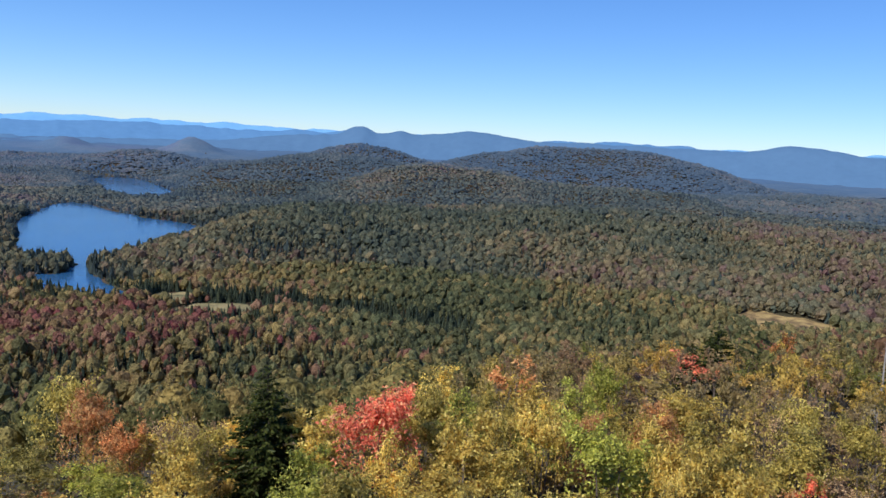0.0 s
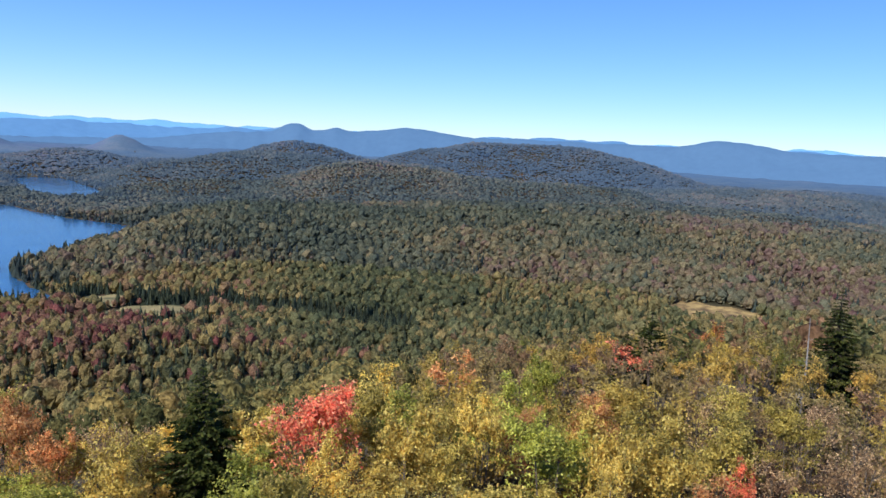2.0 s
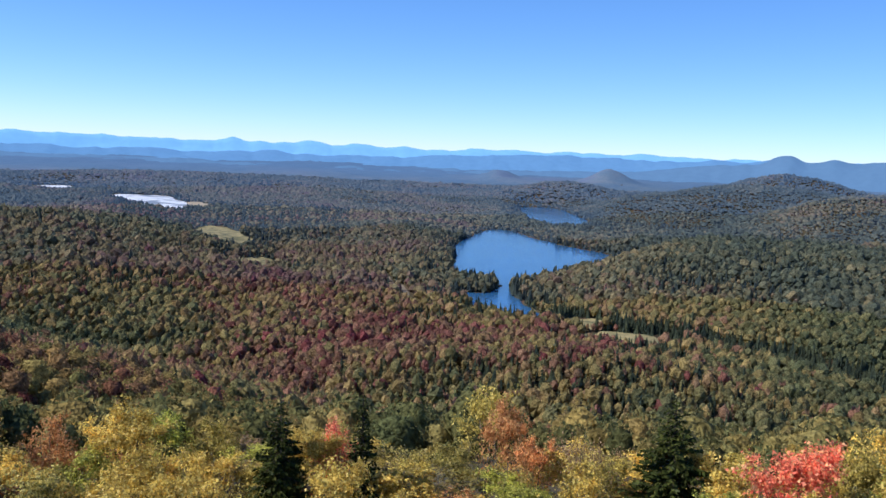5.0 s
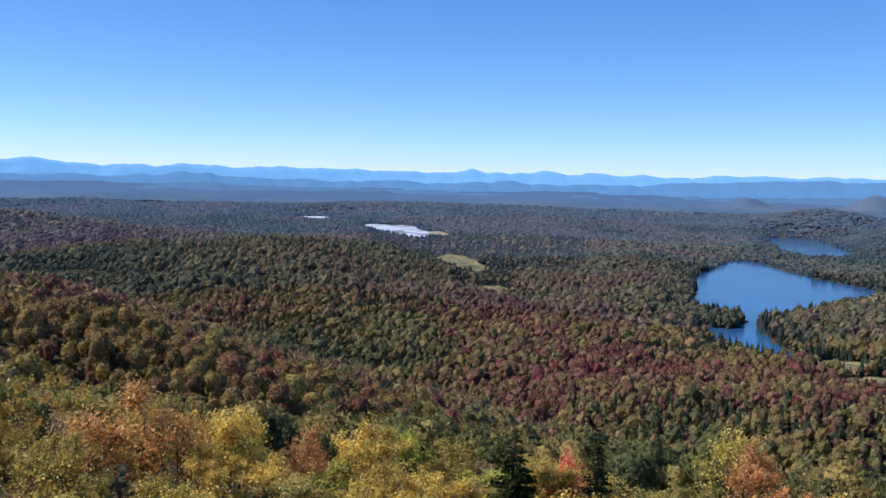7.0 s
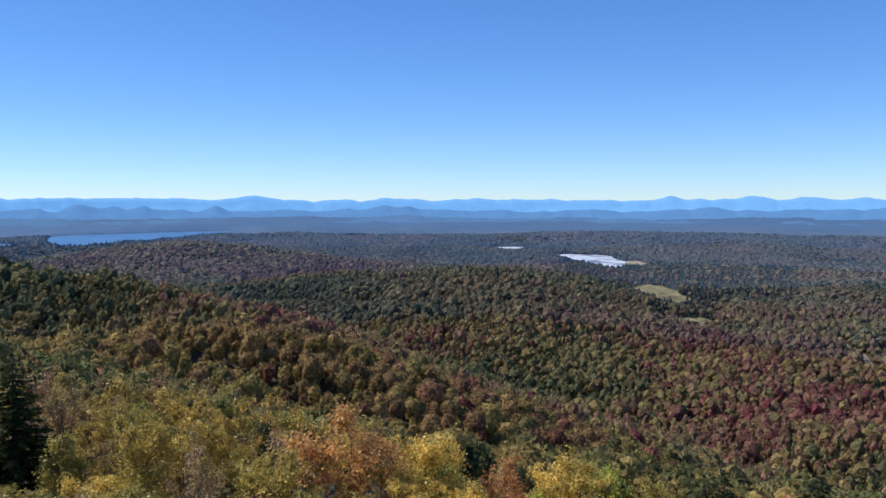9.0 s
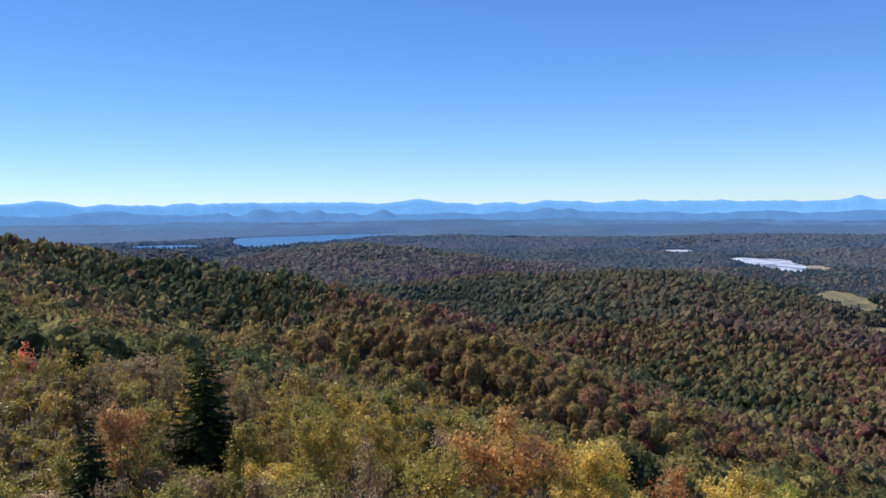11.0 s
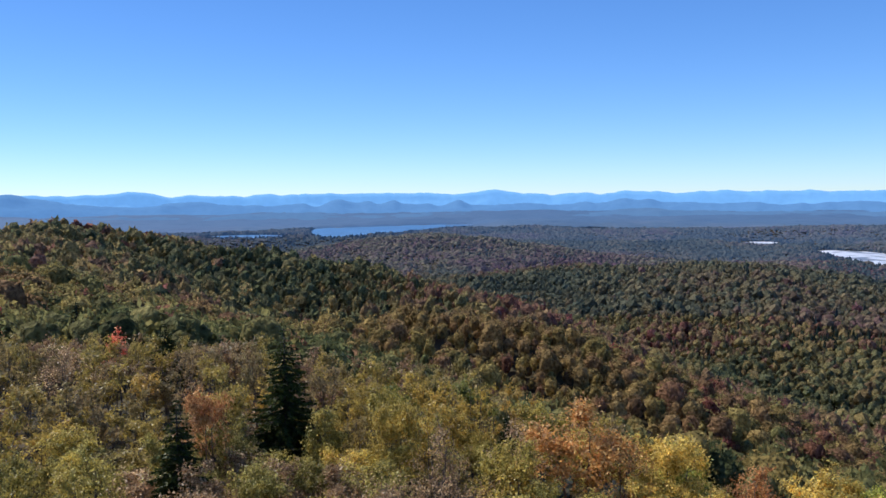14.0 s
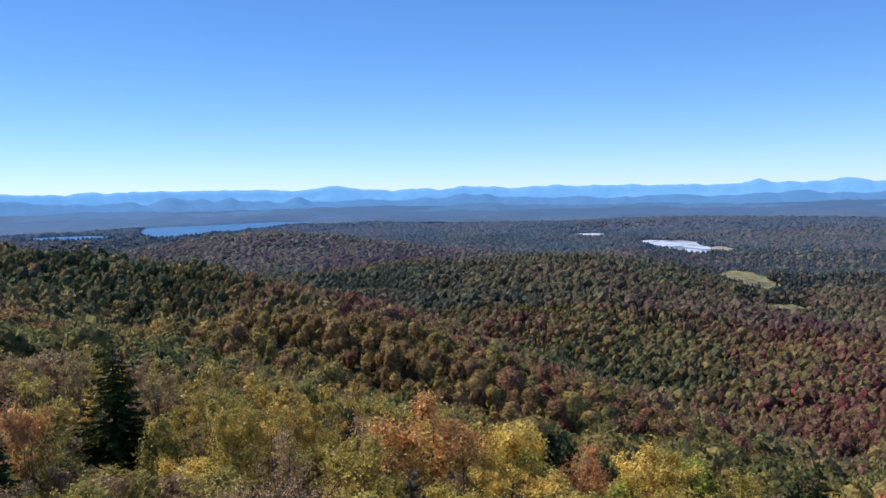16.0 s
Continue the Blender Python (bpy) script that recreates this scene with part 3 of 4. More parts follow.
CROWNS = {
    "close": ([with_clumps(dome(6, ROUND, i), 80, 0.105, i, False, 0.8) for i in range(6)], [with_clumps(dome(6, CONE, i + 50), 80, 0.12, i, True) for i in range(4)]),
    "near": ([with_clumps(puff(5, i), 7, 0.32, i, False, 0.9) for i in range(16)], [with_clumps(dome(6, CONE, i + 50), 4, 0.3, i, True) for i in range(4)]),
    "middle": ([with_clumps(puff(4, i), 4, 0.36, i, False, 0.94) for i in range(16)], [dome(5, CONE, i + 50) for i in range(4)]),
    "far": ([dome(3, [(0.0, 1.0), (0.65, 0.72)], i) for i in range(14)], [dome(4, CONE, i + 50) for i in range(4)]),
    "remote": ([dome(5, [(0.0, 1.0)], i) for i in range(8)], [dome(4, [(0.0, 1.0)], i + 50) for i in range(3)]),
}


def woods(r0, r1, spacing, crown, tall, level, mat, label):
    """Fills a stretch of land with trees of one size as one object."""
    xs, ys = [], []
    r = r0
    while r < r1:
        n = int(radians(158) * r / spacing)
        a = np.radians(-44 + 158 * (np.arange(n) + rng.uniform(0, 1)) / n) + rng.uniform(-0.6, 0.6, n) * spacing / r
        q = r + rng.uniform(-0.6, 0.6, n) * spacing
        xs.append(-q * np.sin(a))
        ys.append(q * np.cos(a))
        r += spacing
    x, y = np.concatenate(xs), np.concatenate(ys)
    z = height(x, y)
    size = np.clip(rng.lognormal(-0.04, 0.4, len(x)) * (1 + 0.35 * fractal(x / 75, y / 75, 51, 3)), 0.4, 2.1)
    ok = ~hidden(x, y, z + tall * size) & ~in_patch(x, y, 2.0) & (road_distance(x, y) > 7)
    water = np.full(len(x), 1e9)
    for lev, poly in WATERS.values():
        water = np.minimum(water, outline_distance(x, y, poly))
    ok &= water > 0.4
    x, y, z, size, water = (v[ok] for v in (x, y, z, size, water))
    n = len(x)
    r, az = np.hypot(x, y), np.degrees(np.arctan2(-x, y))
    patch = fractal(x / 160, y / 160, 31, 3)
    ever = fractal(x / 120, y / 120, 41, 3) + 0.35 * fractal(x / 28, y / 28, 43, 2) + rng.normal(0, 0.35, n)
    conifer = (ever > np.where(r < 330, 1.6, np.where((r < 800) & (az > 55), 1.7, 0.95))) | ((water < 45) & (rng.uniform(size=n) < 0.8 - water / 90))
    conifer |= (az > -3) & (az < 21) & (np.abs(r - 634 - az * 5.3) < 22) & (rng.uniform(size=n) < 0.95)
    belt = (az > -3) & (az < 21) & (np.abs(r - 634 - az * 5.3) < 22)
    stand = hill(x, y, 23, 440, 1.0, 75, 28)
    conifer |= rng.uniform(size=n) < stand * 0.5
    low = ((np.abs(az - 44) < 8) & (r > 1230) & (r < 2000)) | ((np.abs(az - 43.3) < 2.2) & (r > 930) & (r < 1240))
    conifer |= low & (rng.uniform(size=n) < 0.72)
    conifer |= (r > 330) & ((r > 800) | (az < 60)) & (rng.uniform(size=n) < 0.05)
    red = hill(x, y, 42, 670, 0.19, 140, 120) + hill(x, y, 46, 880, 0.16, 90, 130) + hill(x, y, 33, 690, 0.06, 100, 60) + hill(x, y, -28, 1250, 0.1, 160, 120) + hill(x, y, 70, 1600, 0.32, 500, 200)
    tint = 0.44 + 0.22 * patch + red - 0.05 * stand + np.where((r < 700) & (az > 68), 0.08, 0.0) + 0.12 * np.clip((560 - r) / 250, 0, 1) + 0.1 * hill(x, y, 5, 520, 1.0, 200, 80) - 0.07 * np.clip((28 - az) / 8, 0, 1) * np.clip((r - 650) / 100, 0, 1) + rng.normal(0, 1, n) * np.interp(r, [600, 1000], [0.14, 0.09])
    close = np.interp(az, [34, 40, 60, 68], [0.46, 0.49, 0.46, 0.42]) + 0.16 * patch + rng.normal(0, 0.13, n) + np.where(rng.uniform(size=n) < 0.03, 0.35, 0.0)
    spur = np.clip(ridge(x, y, [(83, 285, 1.0), (76.5, 300, 1.0), (70.3, 280, 1.0), (66.7, 262, 1.0)], 0.02, 10.0), 0, 1)
    close = close + 0.14 * np.clip(ridge(x, y, [(40, 480, 1.0), (25, 482, 1.0), (8, 480, 1.0)], 0.03, 10.0), 0, 1) + np.where(az > 70, 0.07, 0.0)
    close = close + spur * (0.62 - close) * 0.75
    near = np.clip((575 - 2.4 * np.maximum(az - 30, 0) - r) / 60, 0, 1) * np.clip((az + 12) / 10, 0, 1)
    tint = tint * (1 - near) + close * near - 0.1 * np.clip((26 - az) / 6, 0, 1) * np.clip((r - 1400) / 100, 0, 1)
    tint = np.clip(np.where(conifer, rng.uniform(0.0, 0.12, n), tint), 0, 1)
    tint = np.where(~conifer, np.maximum(tint, 0.16), tint)
    rad = crown * size * np.where(conifer, 0.72, 1.0)
    hgt = tall * size ** 0.6 * rng.uniform(0.78, 1.3, n) * np.where(conifer, 1.08, 1.0) * np.where(belt, 1.15, 1.0)
    turn = rng.uniform(0, 2 * math.pi, n)
    pick = rng.integers(0, 1000, n)
    verts, faces, tints, at = [], [], [], 0
    for kind in (0, 1):
        shapes = CROWNS[level][kind]
        for k, (tv, tf) in enumerate(shapes):
            m = (conifer == bool(kind)) & (pick % len(shapes) == k)
            if not m.any():
                continue
            c, s = np.cos(turn[m])[:, None], np.sin(turn[m])[:, None]
            base = hgt[m] * (0.0 if kind else 0.43)
            px = x[m][:, None] + rad[m][:, None] * (tv[:, 0] * c - tv[:, 1] * s)
            py = y[m][:, None] + rad[m][:, None] * (tv[:, 0] * s + tv[:, 1] * c)
            pz = (z[m] + base)[:, None] + (hgt[m] - base)[:, None] * tv[:, 2]
            verts.append(np.stack([px, py, pz], -1).reshape(-1, 3))
            faces.append((tf[None] + (np.arange(m.sum()) * len(tv))[:, None, None] + at).reshape(-1, 3))
            tints.append(np.repeat(tint[m], len(tv)))
            at += m.sum() * len(tv)
    me = mesh_of("woods", np.concatenate(verts), np.concatenate(faces), mat, np.concatenate(tints), level in ("close", "far"))
    return tagged(new("woods" if r0 < 1450 else "backdrop_woods", me), label, "forest", kind="stuff")


woods(112, 330, 4.1, 2.6, 6.6, "close", M_CLOSE, "autumn hardwood and spruce woods on the summit slope")
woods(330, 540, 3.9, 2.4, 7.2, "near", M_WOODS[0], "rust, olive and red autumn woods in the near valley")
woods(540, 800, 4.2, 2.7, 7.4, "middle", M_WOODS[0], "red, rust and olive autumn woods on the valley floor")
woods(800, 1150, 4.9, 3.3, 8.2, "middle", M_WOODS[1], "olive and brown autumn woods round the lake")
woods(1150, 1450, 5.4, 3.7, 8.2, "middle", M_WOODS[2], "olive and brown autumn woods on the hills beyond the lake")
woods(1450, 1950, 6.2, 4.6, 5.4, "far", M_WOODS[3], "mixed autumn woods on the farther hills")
woods(1950, 2420, 7.4, 5.4, 5.6, "remote", M_WOODS[4], "autumn woods on the hills behind the lakes, blue-green from painted haze")
woods(2420, 2980, 8.6, 6.2, 5.6, "remote", M_WOODS[5], "autumn woods on the plain before the mountains, haze painted in")


def far_canopy():
    """The unbroken tree cover of the distance, seen too flat to tell crowns apart."""
    rr = np.geomspace(2960, 4500, 100)
    aa = np.radians(np.arange(-45, 114.5, 0.4))
    r, a = np.meshgrid(rr, aa, indexing="ij")
    x, y = -r * np.sin(a), r * np.cos(a)
    fx, fy = x.ravel(), y.ravel()
    z = height(fx, fy)
    water = np.minimum.reduce([outline_distance(fx, fy, poly) for _, poly in WATERS.values()])
    bare = np.clip(water / 14, 0, 1) * np.where(in_patch(fx, fy), 0.0, 1.0)
    z = z - 1.0 + bare * (6.0 + 3.2 * fractal(fx / 26, fy / 26, 81, 3))
    patch = fractal(fx / 210, fy / 210, 31, 4)
    tint = np.clip(0.36 + 0.34 * patch + 0.2 * fractal(fx / 520, fy / 520, 35, 2) + 0.2 * fractal(fx / 24, fy / 24, 33, 3), 0.0, 1)
    dark = np.clip(np.abs(water - 30) < 34, 0, 1) + hill(fx, fy, 45, 2050, 1.3, 280, 260)
    tint = np.clip(tint - 0.16 * np.clip((25 - np.degrees(np.arctan2(-fx, fy))) / 8, 0, 1), 0, 1)
    tint = np.where(rng.uniform(size=len(tint)) < 0.75 * dark, 0.05, tint)
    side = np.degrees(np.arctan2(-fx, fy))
    # amount of haze painted on each point, mostly by distance from the summit
    painted_haze = np.interp(np.hypot(fx, fy), [2900, 3300, 3700], [0.55, 0.85, 1.0]) + 0.2 * np.clip((side - 70) / 12, 0, 1) - 0.2 * np.clip((28 - side) / 8, 0, 1)
    painted_haze = np.clip(painted_haze, 0.05, 0.97)
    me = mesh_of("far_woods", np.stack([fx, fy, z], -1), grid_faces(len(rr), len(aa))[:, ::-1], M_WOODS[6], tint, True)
    me.attributes.new("depth", "FLOAT", "POINT").data.foreach_set("value", painted_haze.astype(np.float32))
    tagged(new("backdrop_woods", me), "distant wooded hills and plain in rust, blue-grey haze painted in", "forest", kind="structure")


far_canopy()


# ---- trees of the summit ----
def tubes(paths, sides=4):
    """Tapered limbs along paths of (place, radius) as arrays."""
    verts, faces, n = [], [], 0
    for path in paths:
        for p, rad in path:
            for k in range(sides):
                a = 2 * math.pi * k / sides
                verts.append((p[0] + rad * math.cos(a), p[1] + rad * math.sin(a), p[2] + 0.3 * rad * math.sin(a)))
        for i in range(len(path) - 1):
            for k in range(sides):
                a, b = n + i * sides + k, n + i * sides + (k + 1) % sides
                faces.append((a, b, b + sides, a + sides))
        n += len(path) * sides
    return np.array(verts), np.array(faces)


def leaves(places, size, g):
    """A pointed leaf at each place, turned at random."""
    n = len(places)
    out = places - places.mean(0)
    out /= np.linalg.norm(out, axis=1)[:, None] + 1e-9
    face = g.normal(size=(n, 3)) * 0.8 + out * 0.7 + (0, 0, 0.45)
    t1 = np.cross(face, g.normal(size=(n, 3)))
    t1 /= np.linalg.norm(t1, axis=1)[:, None] + 1e-9
    t2 = np.cross(face, t1)
    t2 /= np.linalg.norm(t2, axis=1)[:, None] + 1e-9
    s = (size * g.uniform(0.6, 1.3, n))[:, None]
    v = np.stack([places - t1 * s * 0.8 + t2 * s * 0.6, places - t1 * s * 0.6 - t2 * s * 0.7, places + t1 * s], 1).reshape(-1, 3)
    return v, np.arange(3 * n).reshape(-1, 3)


def hardwood_meshes(seed, count, leaf, limbs=9, twigs=5):
    """Trunk and crown of a small tree 1 wide (radius) and 1 high before scaling: limbs 6 m high in all, crown 2.2 m in radius."""
    g = np.random.default_rng(seed)
    tall, wide = 6.0, 2.2
    paths, ends = [], []
    stems = g.integers(2, 4)
    for s in range(stems):
        lean = g.uniform(0, 2 * math.pi)
        foot = np.array([0.12 * math.cos(lean), 0.12 * math.sin(lean), -0.3])
        head = np.array([0.7 * math.cos(lean), 0.7 * math.sin(lean), tall * g.uniform(0.7, 0.9)])
        bend = (foot + head) / 2 + np.array([*g.normal(0, 0.15, 2), 0])
        paths.append([(foot, 0.085), (bend, 0.06), (head, 0.02)])
        for _ in range(limbs // 2 + 1):
            k = g.uniform(0.3, 1.0)
            p = foot + (head - foot) * k
            a, reach = g.uniform(0, 2 * math.pi), wide * g.uniform(0.5, 1.0) * (1.15 - 0.5 * k)
            tip = p + np.array([math.cos(a) * reach, math.sin(a) * reach, g.uniform(0.5, 1.5)])
            tip[2] = min(tip[2], tall * 0.97)
            mid = (p + tip) / 2 + np.array([0, 0, -0.15])
            paths.append([(p, 0.032), (mid, 0.022), (tip, 0.007)])
            for _ in range(twigs):
                q = p + (tip - p) * g.uniform(0.35, 1.0)
                e = q + np.array([*g.normal(0, 0.45, 2), g.uniform(0.1, 0.7)])
                paths.append([(q, 0.012), (e, 0.004)])
                ends += [e, (q + e) / 2, q]
    ends = np.array(ends)
    shell = count // 8 if count > 1000 else 0
    high = ends[:, 2] + g.normal(0, 1.0, len(ends))
    tufts = ends[np.argsort(-high)[:max(30, len(ends) * 3 // 5)]]
    pick = (len(tufts) * g.uniform(0, 1, count - shell) ** 1.35).astype(int)
    at = g.permutation(tufts)[pick] + g.normal(0, 1, (count - shell, 3)) * (0.2, 0.2, 0.14)
    way = g.normal(size=(shell, 3))
    way[:, 2] = np.abs(way[:, 2]) - 0.25
    way /= np.linalg.norm(way, axis=1)[:, None] + 1e-9
    lumps = 1 + 0.22 * np.sin(way[:, 0] * 5 + seed) * np.sin(way[:, 1] * 6 + seed * 2) + g.normal(0, 0.07, shell)
    at = np.concatenate([at, way * (0.86 * wide, 0.86 * wide, 0.38 * tall) * lumps[:, None] + (0, 0, 0.58 * tall)])
    return tubes(paths, 3), leaves(at, leaf, g)


def spruce_meshes(seed, tall, wide, gaps=0.0, droop=0.25):
    """Trunk and needle sprays of a spruce."""
    g = np.random.default_rng(seed)
    paths = [[(np.array([0, 0, -0.4]), 0.028 * tall), (np.array([0.03, 0, tall * 0.5]), 0.016 * tall), (np.array([0, 0, tall]), 0.01)]]
    v, n = [], 0
    z = 0.06 * tall
    while z < tall * 0.985:
        k = 1 - z / tall
        reach0 = wide * (k ** 0.85) + 0.06
        for b in range(11 if k > 0.15 else 6):
            if g.uniform() < gaps:
                continue
            a = g.uniform(0, 2 * math.pi)
            reach = reach0 * g.uniform(0.6, 1.15)
            out = np.array([math.cos(a), math.sin(a), 0.0])
            side = np.array([-math.sin(a), math.cos(a), 0.0])
            root = np.array([0, 0, z])
            steps = max(2, int(reach / 0.19))
            for i in range(steps):
                u0 = (i + 0.4) / steps
                c = root + out * reach * u0 + np.array([0, 0, -droop * reach * u0 * (1.4 - u0 * 0.9)])
                w = 0.10 + 0.11 * min(reach, 1.8) * (1 - abs(u0 - 0.5))
                for sgn in (-1, 1, -0.3):
                    d = (out * 0.6 + side * sgn * g.uniform(0.2, 1.0) + np.array([0, 0, g.uniform(-0.5, 0.2)])) * w * 1.5
                    t = g.normal(size=3)
                    t = np.cross(d, t) / (np.linalg.norm(np.cross(d, t)) + 1e-6) * w * 0.42
                    v.append([c - d * 0.3, c + d * 0.3 + t, c + d, c + d * 0.3 - t])
            paths.append([(root, 0.012 * tall * 0.3 + 0.008), (root + out * reach * 0.9 + np.array([0, 0, -droop * reach * 0.55]), 0.004)])
        z += tall * 0.024 * g.uniform(0.7, 1.3)
    v = np.array(v).reshape(-1, 3)
    return tubes(paths, 3), (v, np.arange(len(v)).reshape(-1, 4))


SHAPES = [hardwood_meshes(100 + i, 5200, 0.09, 11, 5) for i in range(8)]
THIN = [hardwood_meshes(140 + i, 1500, 0.07, 11, 7) for i in range(4)]
LIGHT = [hardwood_meshes(170 + i, 760, 0.14, 6, 3) for i in range(5)]
MESHES = {}
WORDS = {"yellow": "young hardwood with bright yellow autumn leaves", "gold": "young hardwood with gold-green autumn leaves",
         "green": "young hardwood still in green leaf", "amber": "young hardwood with amber autumn leaves and bare lower limbs", "orange": "young maple with orange autumn leaves", "red": "young maple with red autumn leaves",
         "brown": "nearly bare young tree with dry brown leaves", "olive": "young birch with thin olive leaves"}


def hardwood(az, r, top, wide, colour, shape=None, pool="full"):
    """A young hardwood that stands on the ground at az, r and reaches the height top."""
    shapes = {"full": SHAPES, "thin": THIN, "light": LIGHT}[pool]
    i = random.randrange(len(shapes)) if shape is None else shape % len(shapes)
    x, y = spot(az, r)
    z = ground(az, r)
    if (pool, i, colour) not in MESHES:
        (tv, tf), (lv, lf) = shapes[i]
        MESHES[pool, i, colour] = (mesh_of("trunk", tv, tf, M_BARK), mesh_of("crown", lv, lf, M_LEAF[colour]))
    trunk, crown = MESHES[pool, i, colour]
    tree = new("young_tree")
    tree.matrix_world = pose(x, y, z, 0, 0, random.uniform(0, 360)) @ Matrix.Diagonal((wide / 2.2, wide / 2.2, max(1.5, top - z) / 6.0, 1))
    for name, me in (("trunk", trunk), ("crown", crown)):
        new(name, me).parent = tree
    tagged(tree, WORDS[colour] if pool != "thin" else WORDS["brown"] if colour == "brown" else "nearly bare young tree with a few leaves", "tree", "young trees on the summit")
    return tree


TAKEN = []


def at_angle(r, down):
    return EYE - r * math.tan(radians(down))


def special(az, r, down, wide, colour, shape=None, pool="full"):
    far = r
    while at_angle(far, down) - ground(az, far) > 8.0 and far < r * 1.5:
        far += 1.0
    wide *= far / r
    TAKEN.append((*spot(az, far), wide * 0.8))
    return hardwood(az, far, at_angle(far, down), wide, colour, shape, pool)


def spruce(az, r, down, wide, seed, gaps=0.0, droop=0.25, label="dark green spruce among young hardwoods"):
    x, y = spot(az, r)
    z = ground(az, r)
    (tv, tf), (lv, lf) = spruce_meshes(seed, max(2.5, at_angle(r, down) - z), wide, gaps, droop)
    tree = new("spruce")
    tree.matrix_world = pose(x, y, z)
    new("trunk", mesh_of("trunk", tv, tf, M_SPRUCE_BARK)).parent = tree
    new("crown", mesh_of("crown", lv, lf, M_NEEDLE)).parent = tree
    TAKEN.append((x, y, min(2.2, wide * 0.6)))
    return tagged(tree, label, "spruce", "spruces on the summit")


spruce(11.9, 44, 15.9, 3.8, 1, 0.0, 0.08, label="broad dark green spruce above young hardwoods")
TAKEN += [(*spot(11.9, 40), 2.6), (*spot(11.9, 36), 2.2), (*spot(11.9, 32), 1.8)]
spruce(34.6, 42, 17.0, 1.5, 2, label="slim dark spruce beside a small red maple")
spruce(40.6, 42, 17.4, 2.6, 3)
spruce(-20.3, 88, 10.8, 4.6, 4, 0.66, -0.05, "sparse spruce with long ragged limbs")
spruce(-18.7, 90, 12.6, 2.6, 5, 0.3)
spruce(-32.2, 86, 7.8, 4.3, 6, label="tall dense spruce beside a bleached dead tree")
spruce(89.2, 58, 8.8, 4.0, 7, 0.1, label="tall dark spruce with ragged limbs on the slope")
spruce(97.3, 92, 8.2, 3.2, 8)
spruce(96.6, 46, 13.2, 2.9, 9)
spruce(73.1, 50, 15.4, 2.0, 10)
spruce(102.8, 140, 5.9, 3.0, 11)

special(3.9, 41, 18.5, 2.5, "red", 1)
special(2.6, 38, 21.6, 1.5, "yellow", 2)
special(-0.3, 50, 16.2, 2.2, "yellow", 0)
special(-2.6, 46, 18.0, 1.8, "green", 3)
special(-6.4, 66, 15.3, 2.6, "orange", 4, "light")
special(-19.3, 84, 13.5, 3.2, "red", 5, "light")
special(-27.2, 48, 20.4, 1.0, "red", 2)
special(17.9, 43, 18.4, 1.7, "brown", 1, "thin")
special(36.5, 43, 19.4, 1.5, "red", 3)
special(24.0, 47, 18.1, 1.7, "orange", 5)
special(25.3, 49, 16.6, 2.0, "gold", 6)
special(68.2, 40, 15.0, 2.9, "amber", 2)
special(65.2, 42, 15.8, 2.1, "amber", 1, "thin")
special(81.5, 48, 14.5, 1.9, "yellow", 4)
special(94.6, 50, 13.3, 1.6, "orange", 1)
special(100.6, 95, 8.8, 1.9, "red", 3, "light")
special(103.6, 70, 9.1, 2.6, "brown", 2, "thin")

# bleached dead snag beside the tall spruce
x, y = spot(-30.5, 84)
z = ground(-30.5, 84)
snag = new("dead_tree")
snag.matrix_world = pose(x, y, z)
h = at_angle(84, 10.2) - z
limbs = [[(np.array([0, 0, -0.3]), 0.14), (np.array([0.1, 0, h * 0.5]), 0.1), (np.array([0, 0.1, h]), 0.03)]]
g = np.random.default_rng(3)
for _ in range(14):
    k = g.uniform(0.35, 0.95)
    a = g.uniform(0, 6.28)
    limbs.append([(np.array([0.05, 0.03, h * k]), 0.035), (np.array([math.cos(a) * 1.5 * (1.2 - k), math.sin(a) * 1.5 * (1.2 - k), h * k + 0.2]), 0.008)])
new("trunk", mesh_of("trunk", *tubes(limbs, 5), M_DEAD)).parent = snag
tagged(snag, "bleached bare dead tree beside a tall spruce", "dead tree")

# a pale boulder beside the snag and a patch of bare summit grass
x, y = spot(-31.2, 90)
bm = bmesh.new()
bmesh.ops.create_icosphere(bm, subdivisions=3, radius=1.0)
for v in bm.verts:
    k = 1 + 0.22 * noise.noise(v.co * 1.7) + 0.1 * noise.noise(v.co * 4.0)
    v.co = Vector((v.co.x * 2.4 * k, v.co.y * 1.8 * k, v.co.z * 2.6 * k))
me = bpy.data.meshes.new("boulder")
bm.to_mesh(me)
bm.free()
me.materials.append(M_ROCK)
rock = new("boulder", me)
rock.matrix_world = pose(x, y, ground(-31.2, 90) + 1.2)
tagged(rock, "pale grey granite boulder among young trees", "boulder")
TAKEN.append((x, y, 2.6))

cx, cy = spot(-23.5, 45.5)
rad, ang = np.meshgrid(np.linspace(0.02, 1, 8), np.linspace(0, 2 * math.pi, 36, endpoint=False), indexing="ij")
wob = 1 + 0.2 * np.sin(3 * ang + 1) + 0.12 * np.sin(5 * ang)
px, py = cx + 1.9 * rad * wob * np.cos(ang), cy + 1.4 * rad * wob * np.sin(ang)
pz = height(px.ravel(), py.ravel()).reshape(px.shape) + 0.06
tagged(new("grass_patch", mesh_of("grass_patch", np.stack([px, py, pz], -1).reshape(-1, 3), grid_faces(8, 36, True), M_GRASS, smooth=True)),
       "dry tan grass between young trees on the summit", "grass", kind="structure")
TAKEN.append((cx, cy, 1.3))

random.seed(8)
g = np.random.default_rng(77)


COLOURS = ("brown", "olive", "gold", "yellow", "green", "orange")


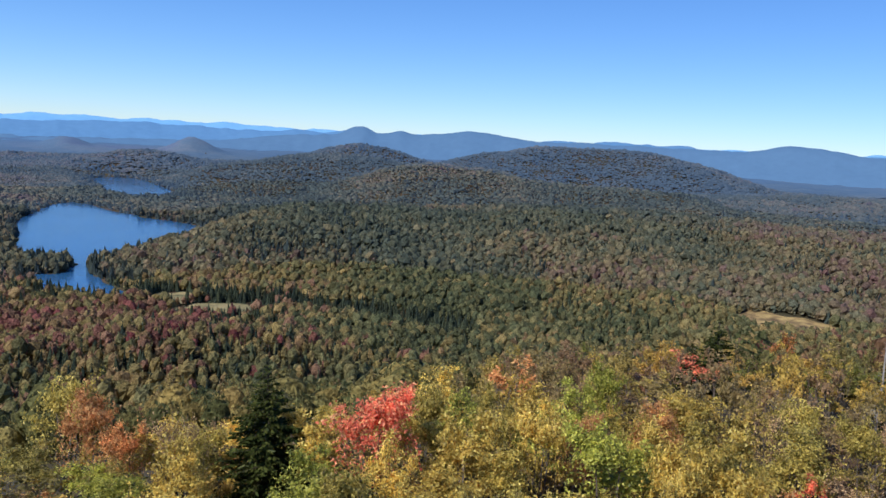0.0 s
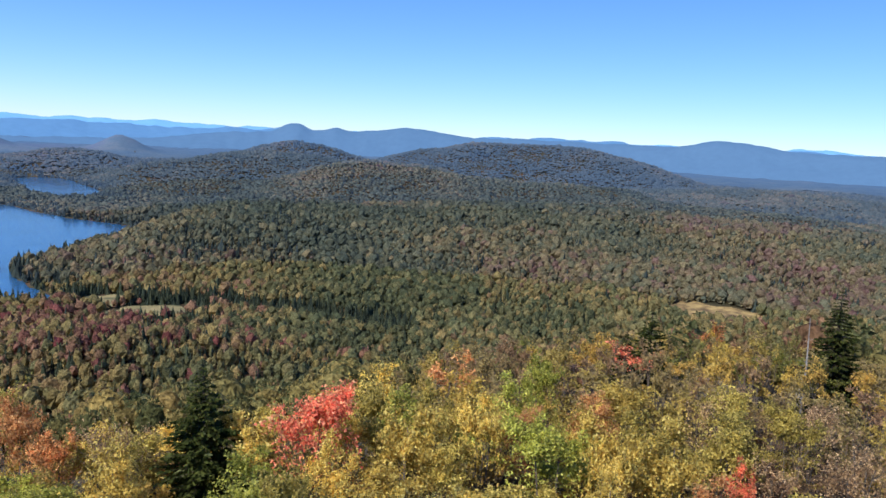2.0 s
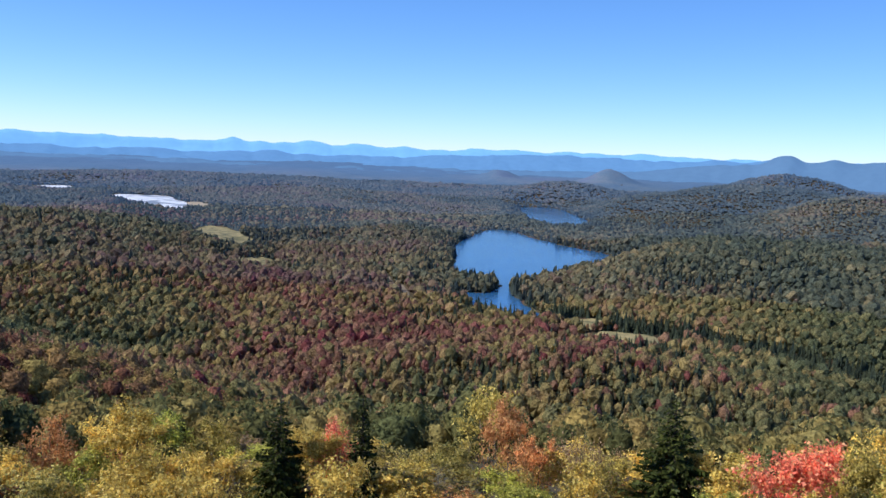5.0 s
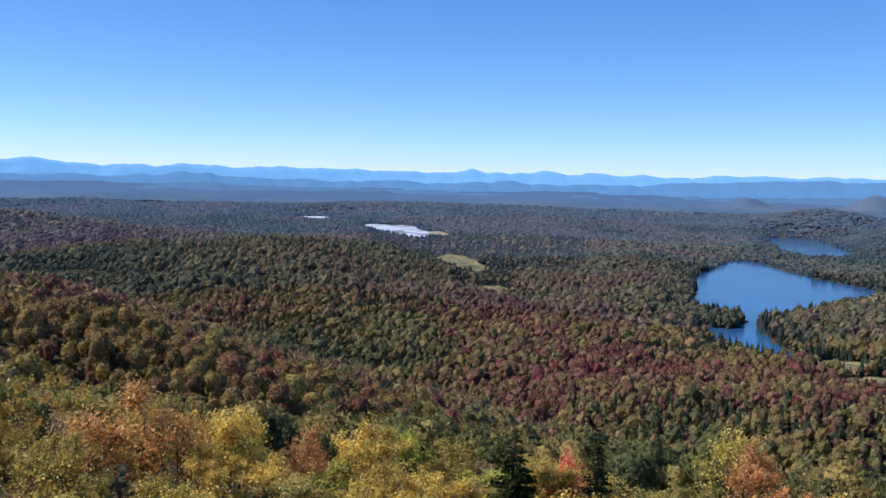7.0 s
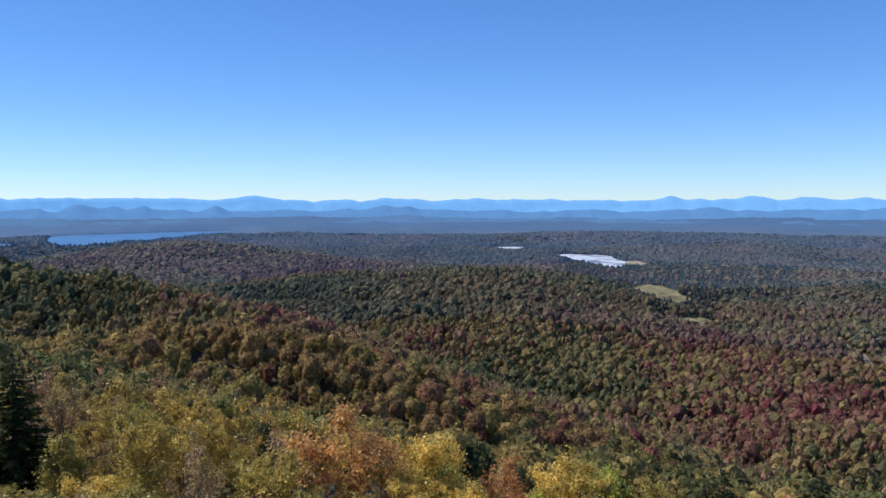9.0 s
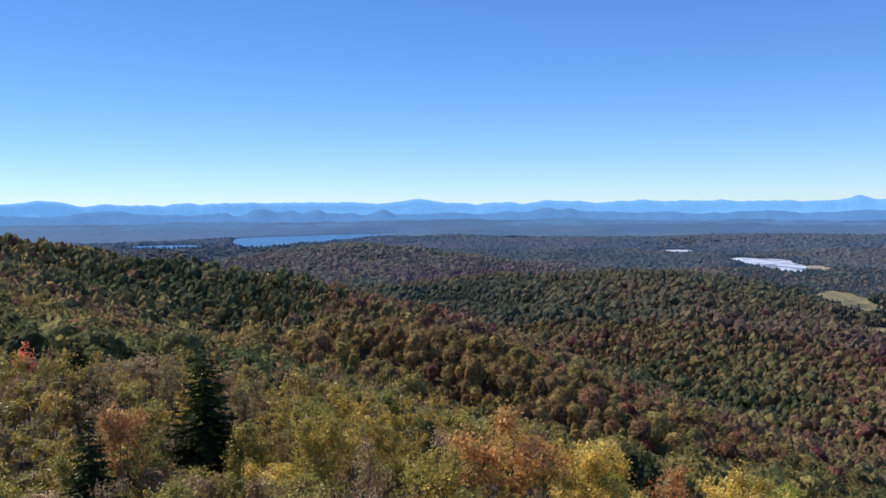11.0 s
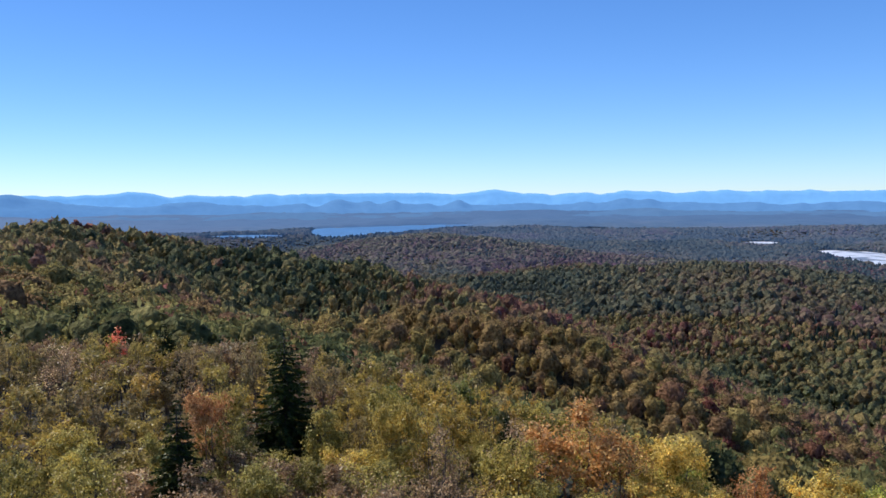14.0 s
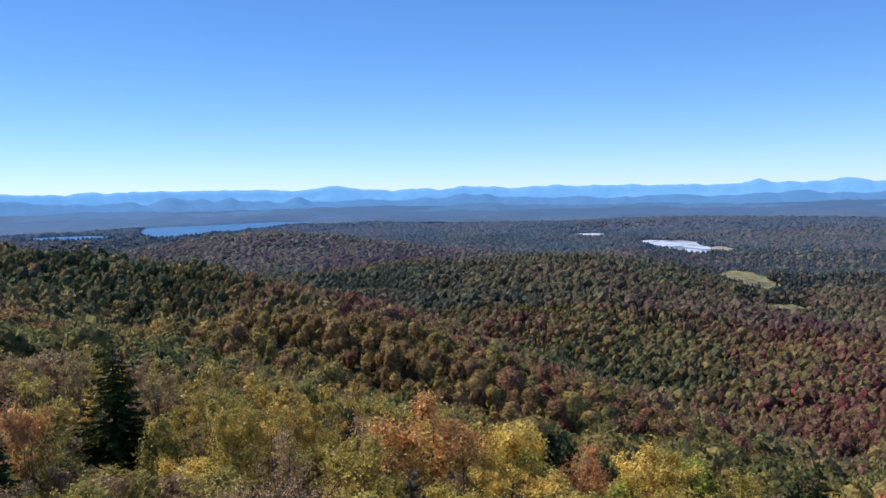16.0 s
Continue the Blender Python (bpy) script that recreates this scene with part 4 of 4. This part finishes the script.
def spots(r0, r1, a0, a1, spacing):
    """Places for the rest of the summit's trees: az, r and a colour by the stand that they are in."""
    r = r0
    while r < r1:
        n = max(1, int(radians(a1 - a0) * r / spacing))
        for k in range(n):
            az = a0 + (a1 - a0) * (k + g.uniform(0.15, 0.85)) / n
            q = r + g.uniform(-0.35, 0.35) * spacing
            x, y = spot(az, q)
            if any(math.hypot(x - tx, y - ty) < tw for tx, ty, tw in TAKEN):
                continue
            n1 = float(fractal(np.array([x / 14]), np.array([y / 14]), 61, 2)[0]) + g.normal(0, 0.46)
            n1 += float(bump(az, 50, 0.45, 15) + bump(az, -29, 0.05, 9) + bump(az, 70, 0.2, 8) - bump(az, -12, 0.1, 7) + bump(az, -20, 0.12, 12) + bump(az, 91, 0.15, 5) - bump(az, 102, 0.2, 8) + bump(az, 22, 0.15, 6))
            if az > 28 and n1 > 0.72 and g.uniform() < 0.85:
                n1 -= 0.5
            if az > 84 and n1 < -0.55 and g.uniform() < 0.7:
                n1 += 0.6
            yield az, q, COLOURS[int(np.searchsorted((-0.55, -0.1, 0.32, 0.85, 1.3), n1))]
        r += spacing


for az, r, colour in [*spots(31, 57, -40, 84, 3.6), *spots(31, 57, 84, 109, 3.2)]:
    low = float(np.interp(az, [-8, 6, 30, 38, 56, 64, 84, 90], [0.98, 0.84, 0.74, 0.74, 0.74, 0.88, 0.86, 0.82]))
    if 8 < az < 60 and r > 52:
        continue
    hardwood(az, r, ground(az, r) + 6.9 * low * g.uniform(0.6, 1.22), g.uniform(1.5, 2.5), colour, None, "thin" if az < 82 and (colour == "brown" or (colour == "olive" and g.uniform() < 0.5)) else "full")


def thicket(label, places, tall):
    """Young trees farther down the summit, too many to count, as one object with its stems."""
    parts = {"crown": [[], [], [], 0], "trunk": [[], [], [], 0]}
    for az, r, colour in places:
        (x, y), z = spot(az, r), ground(az, r)
        turn = g.uniform(0, 2 * math.pi)
        wide, high = g.uniform(0.6, 1.15), tall * g.uniform(0.65, 1.2) / 6.0
        c, s = math.cos(turn) * wide, math.sin(turn) * wide
        tree = LIGHT[g.integers(0, len(LIGHT))]
        for name, (v, fcs) in (("trunk", tree[0]), ("crown", tree[1])):
            p = parts[name]
            p[0].append(np.stack([x + v[:, 0] * c - v[:, 1] * s, y + v[:, 0] * s + v[:, 1] * c, z + v[:, 2] * high], -1))
            p[1].append(fcs + p[3])
            p[2].append(np.full(len(v), {"brown": 0.1, "olive": 0.25, "gold": 0.45, "yellow": 0.65, "green": 0.0, "orange": 0.95}[colour] + g.uniform(-0.06, 0.06)))
            p[3] += len(v)
    made = [new("thicket" if name == "crown" else "trunk", mesh_of(name, np.concatenate(p[0]), np.concatenate(p[1]), M_THICKET if name == "crown" else M_BARK, np.concatenate(p[2])))
            for name, p in parts.items()]
    made[1].parent = made[0]
    return tagged(made[0], label, "thicket", kind="stuff")


thicket("young autumn hardwoods in yellow, olive and brown below the summit", [*spots(57, 112, -42, -4, 4.0), *spots(57, 66, -4, 6, 4.2), *spots(57, 66, 63, 74, 4.2), *spots(57, 112, 74, 112, 3.3)], 6.2)
thicket("low shrubs in yellow, green and brown between the young trees", [*spots(30, 57, -40, 109, 2.9), *spots(57, 78, -40, -4, 3.6), *spots(57, 80, 76, 110, 3.6)], 3.2)
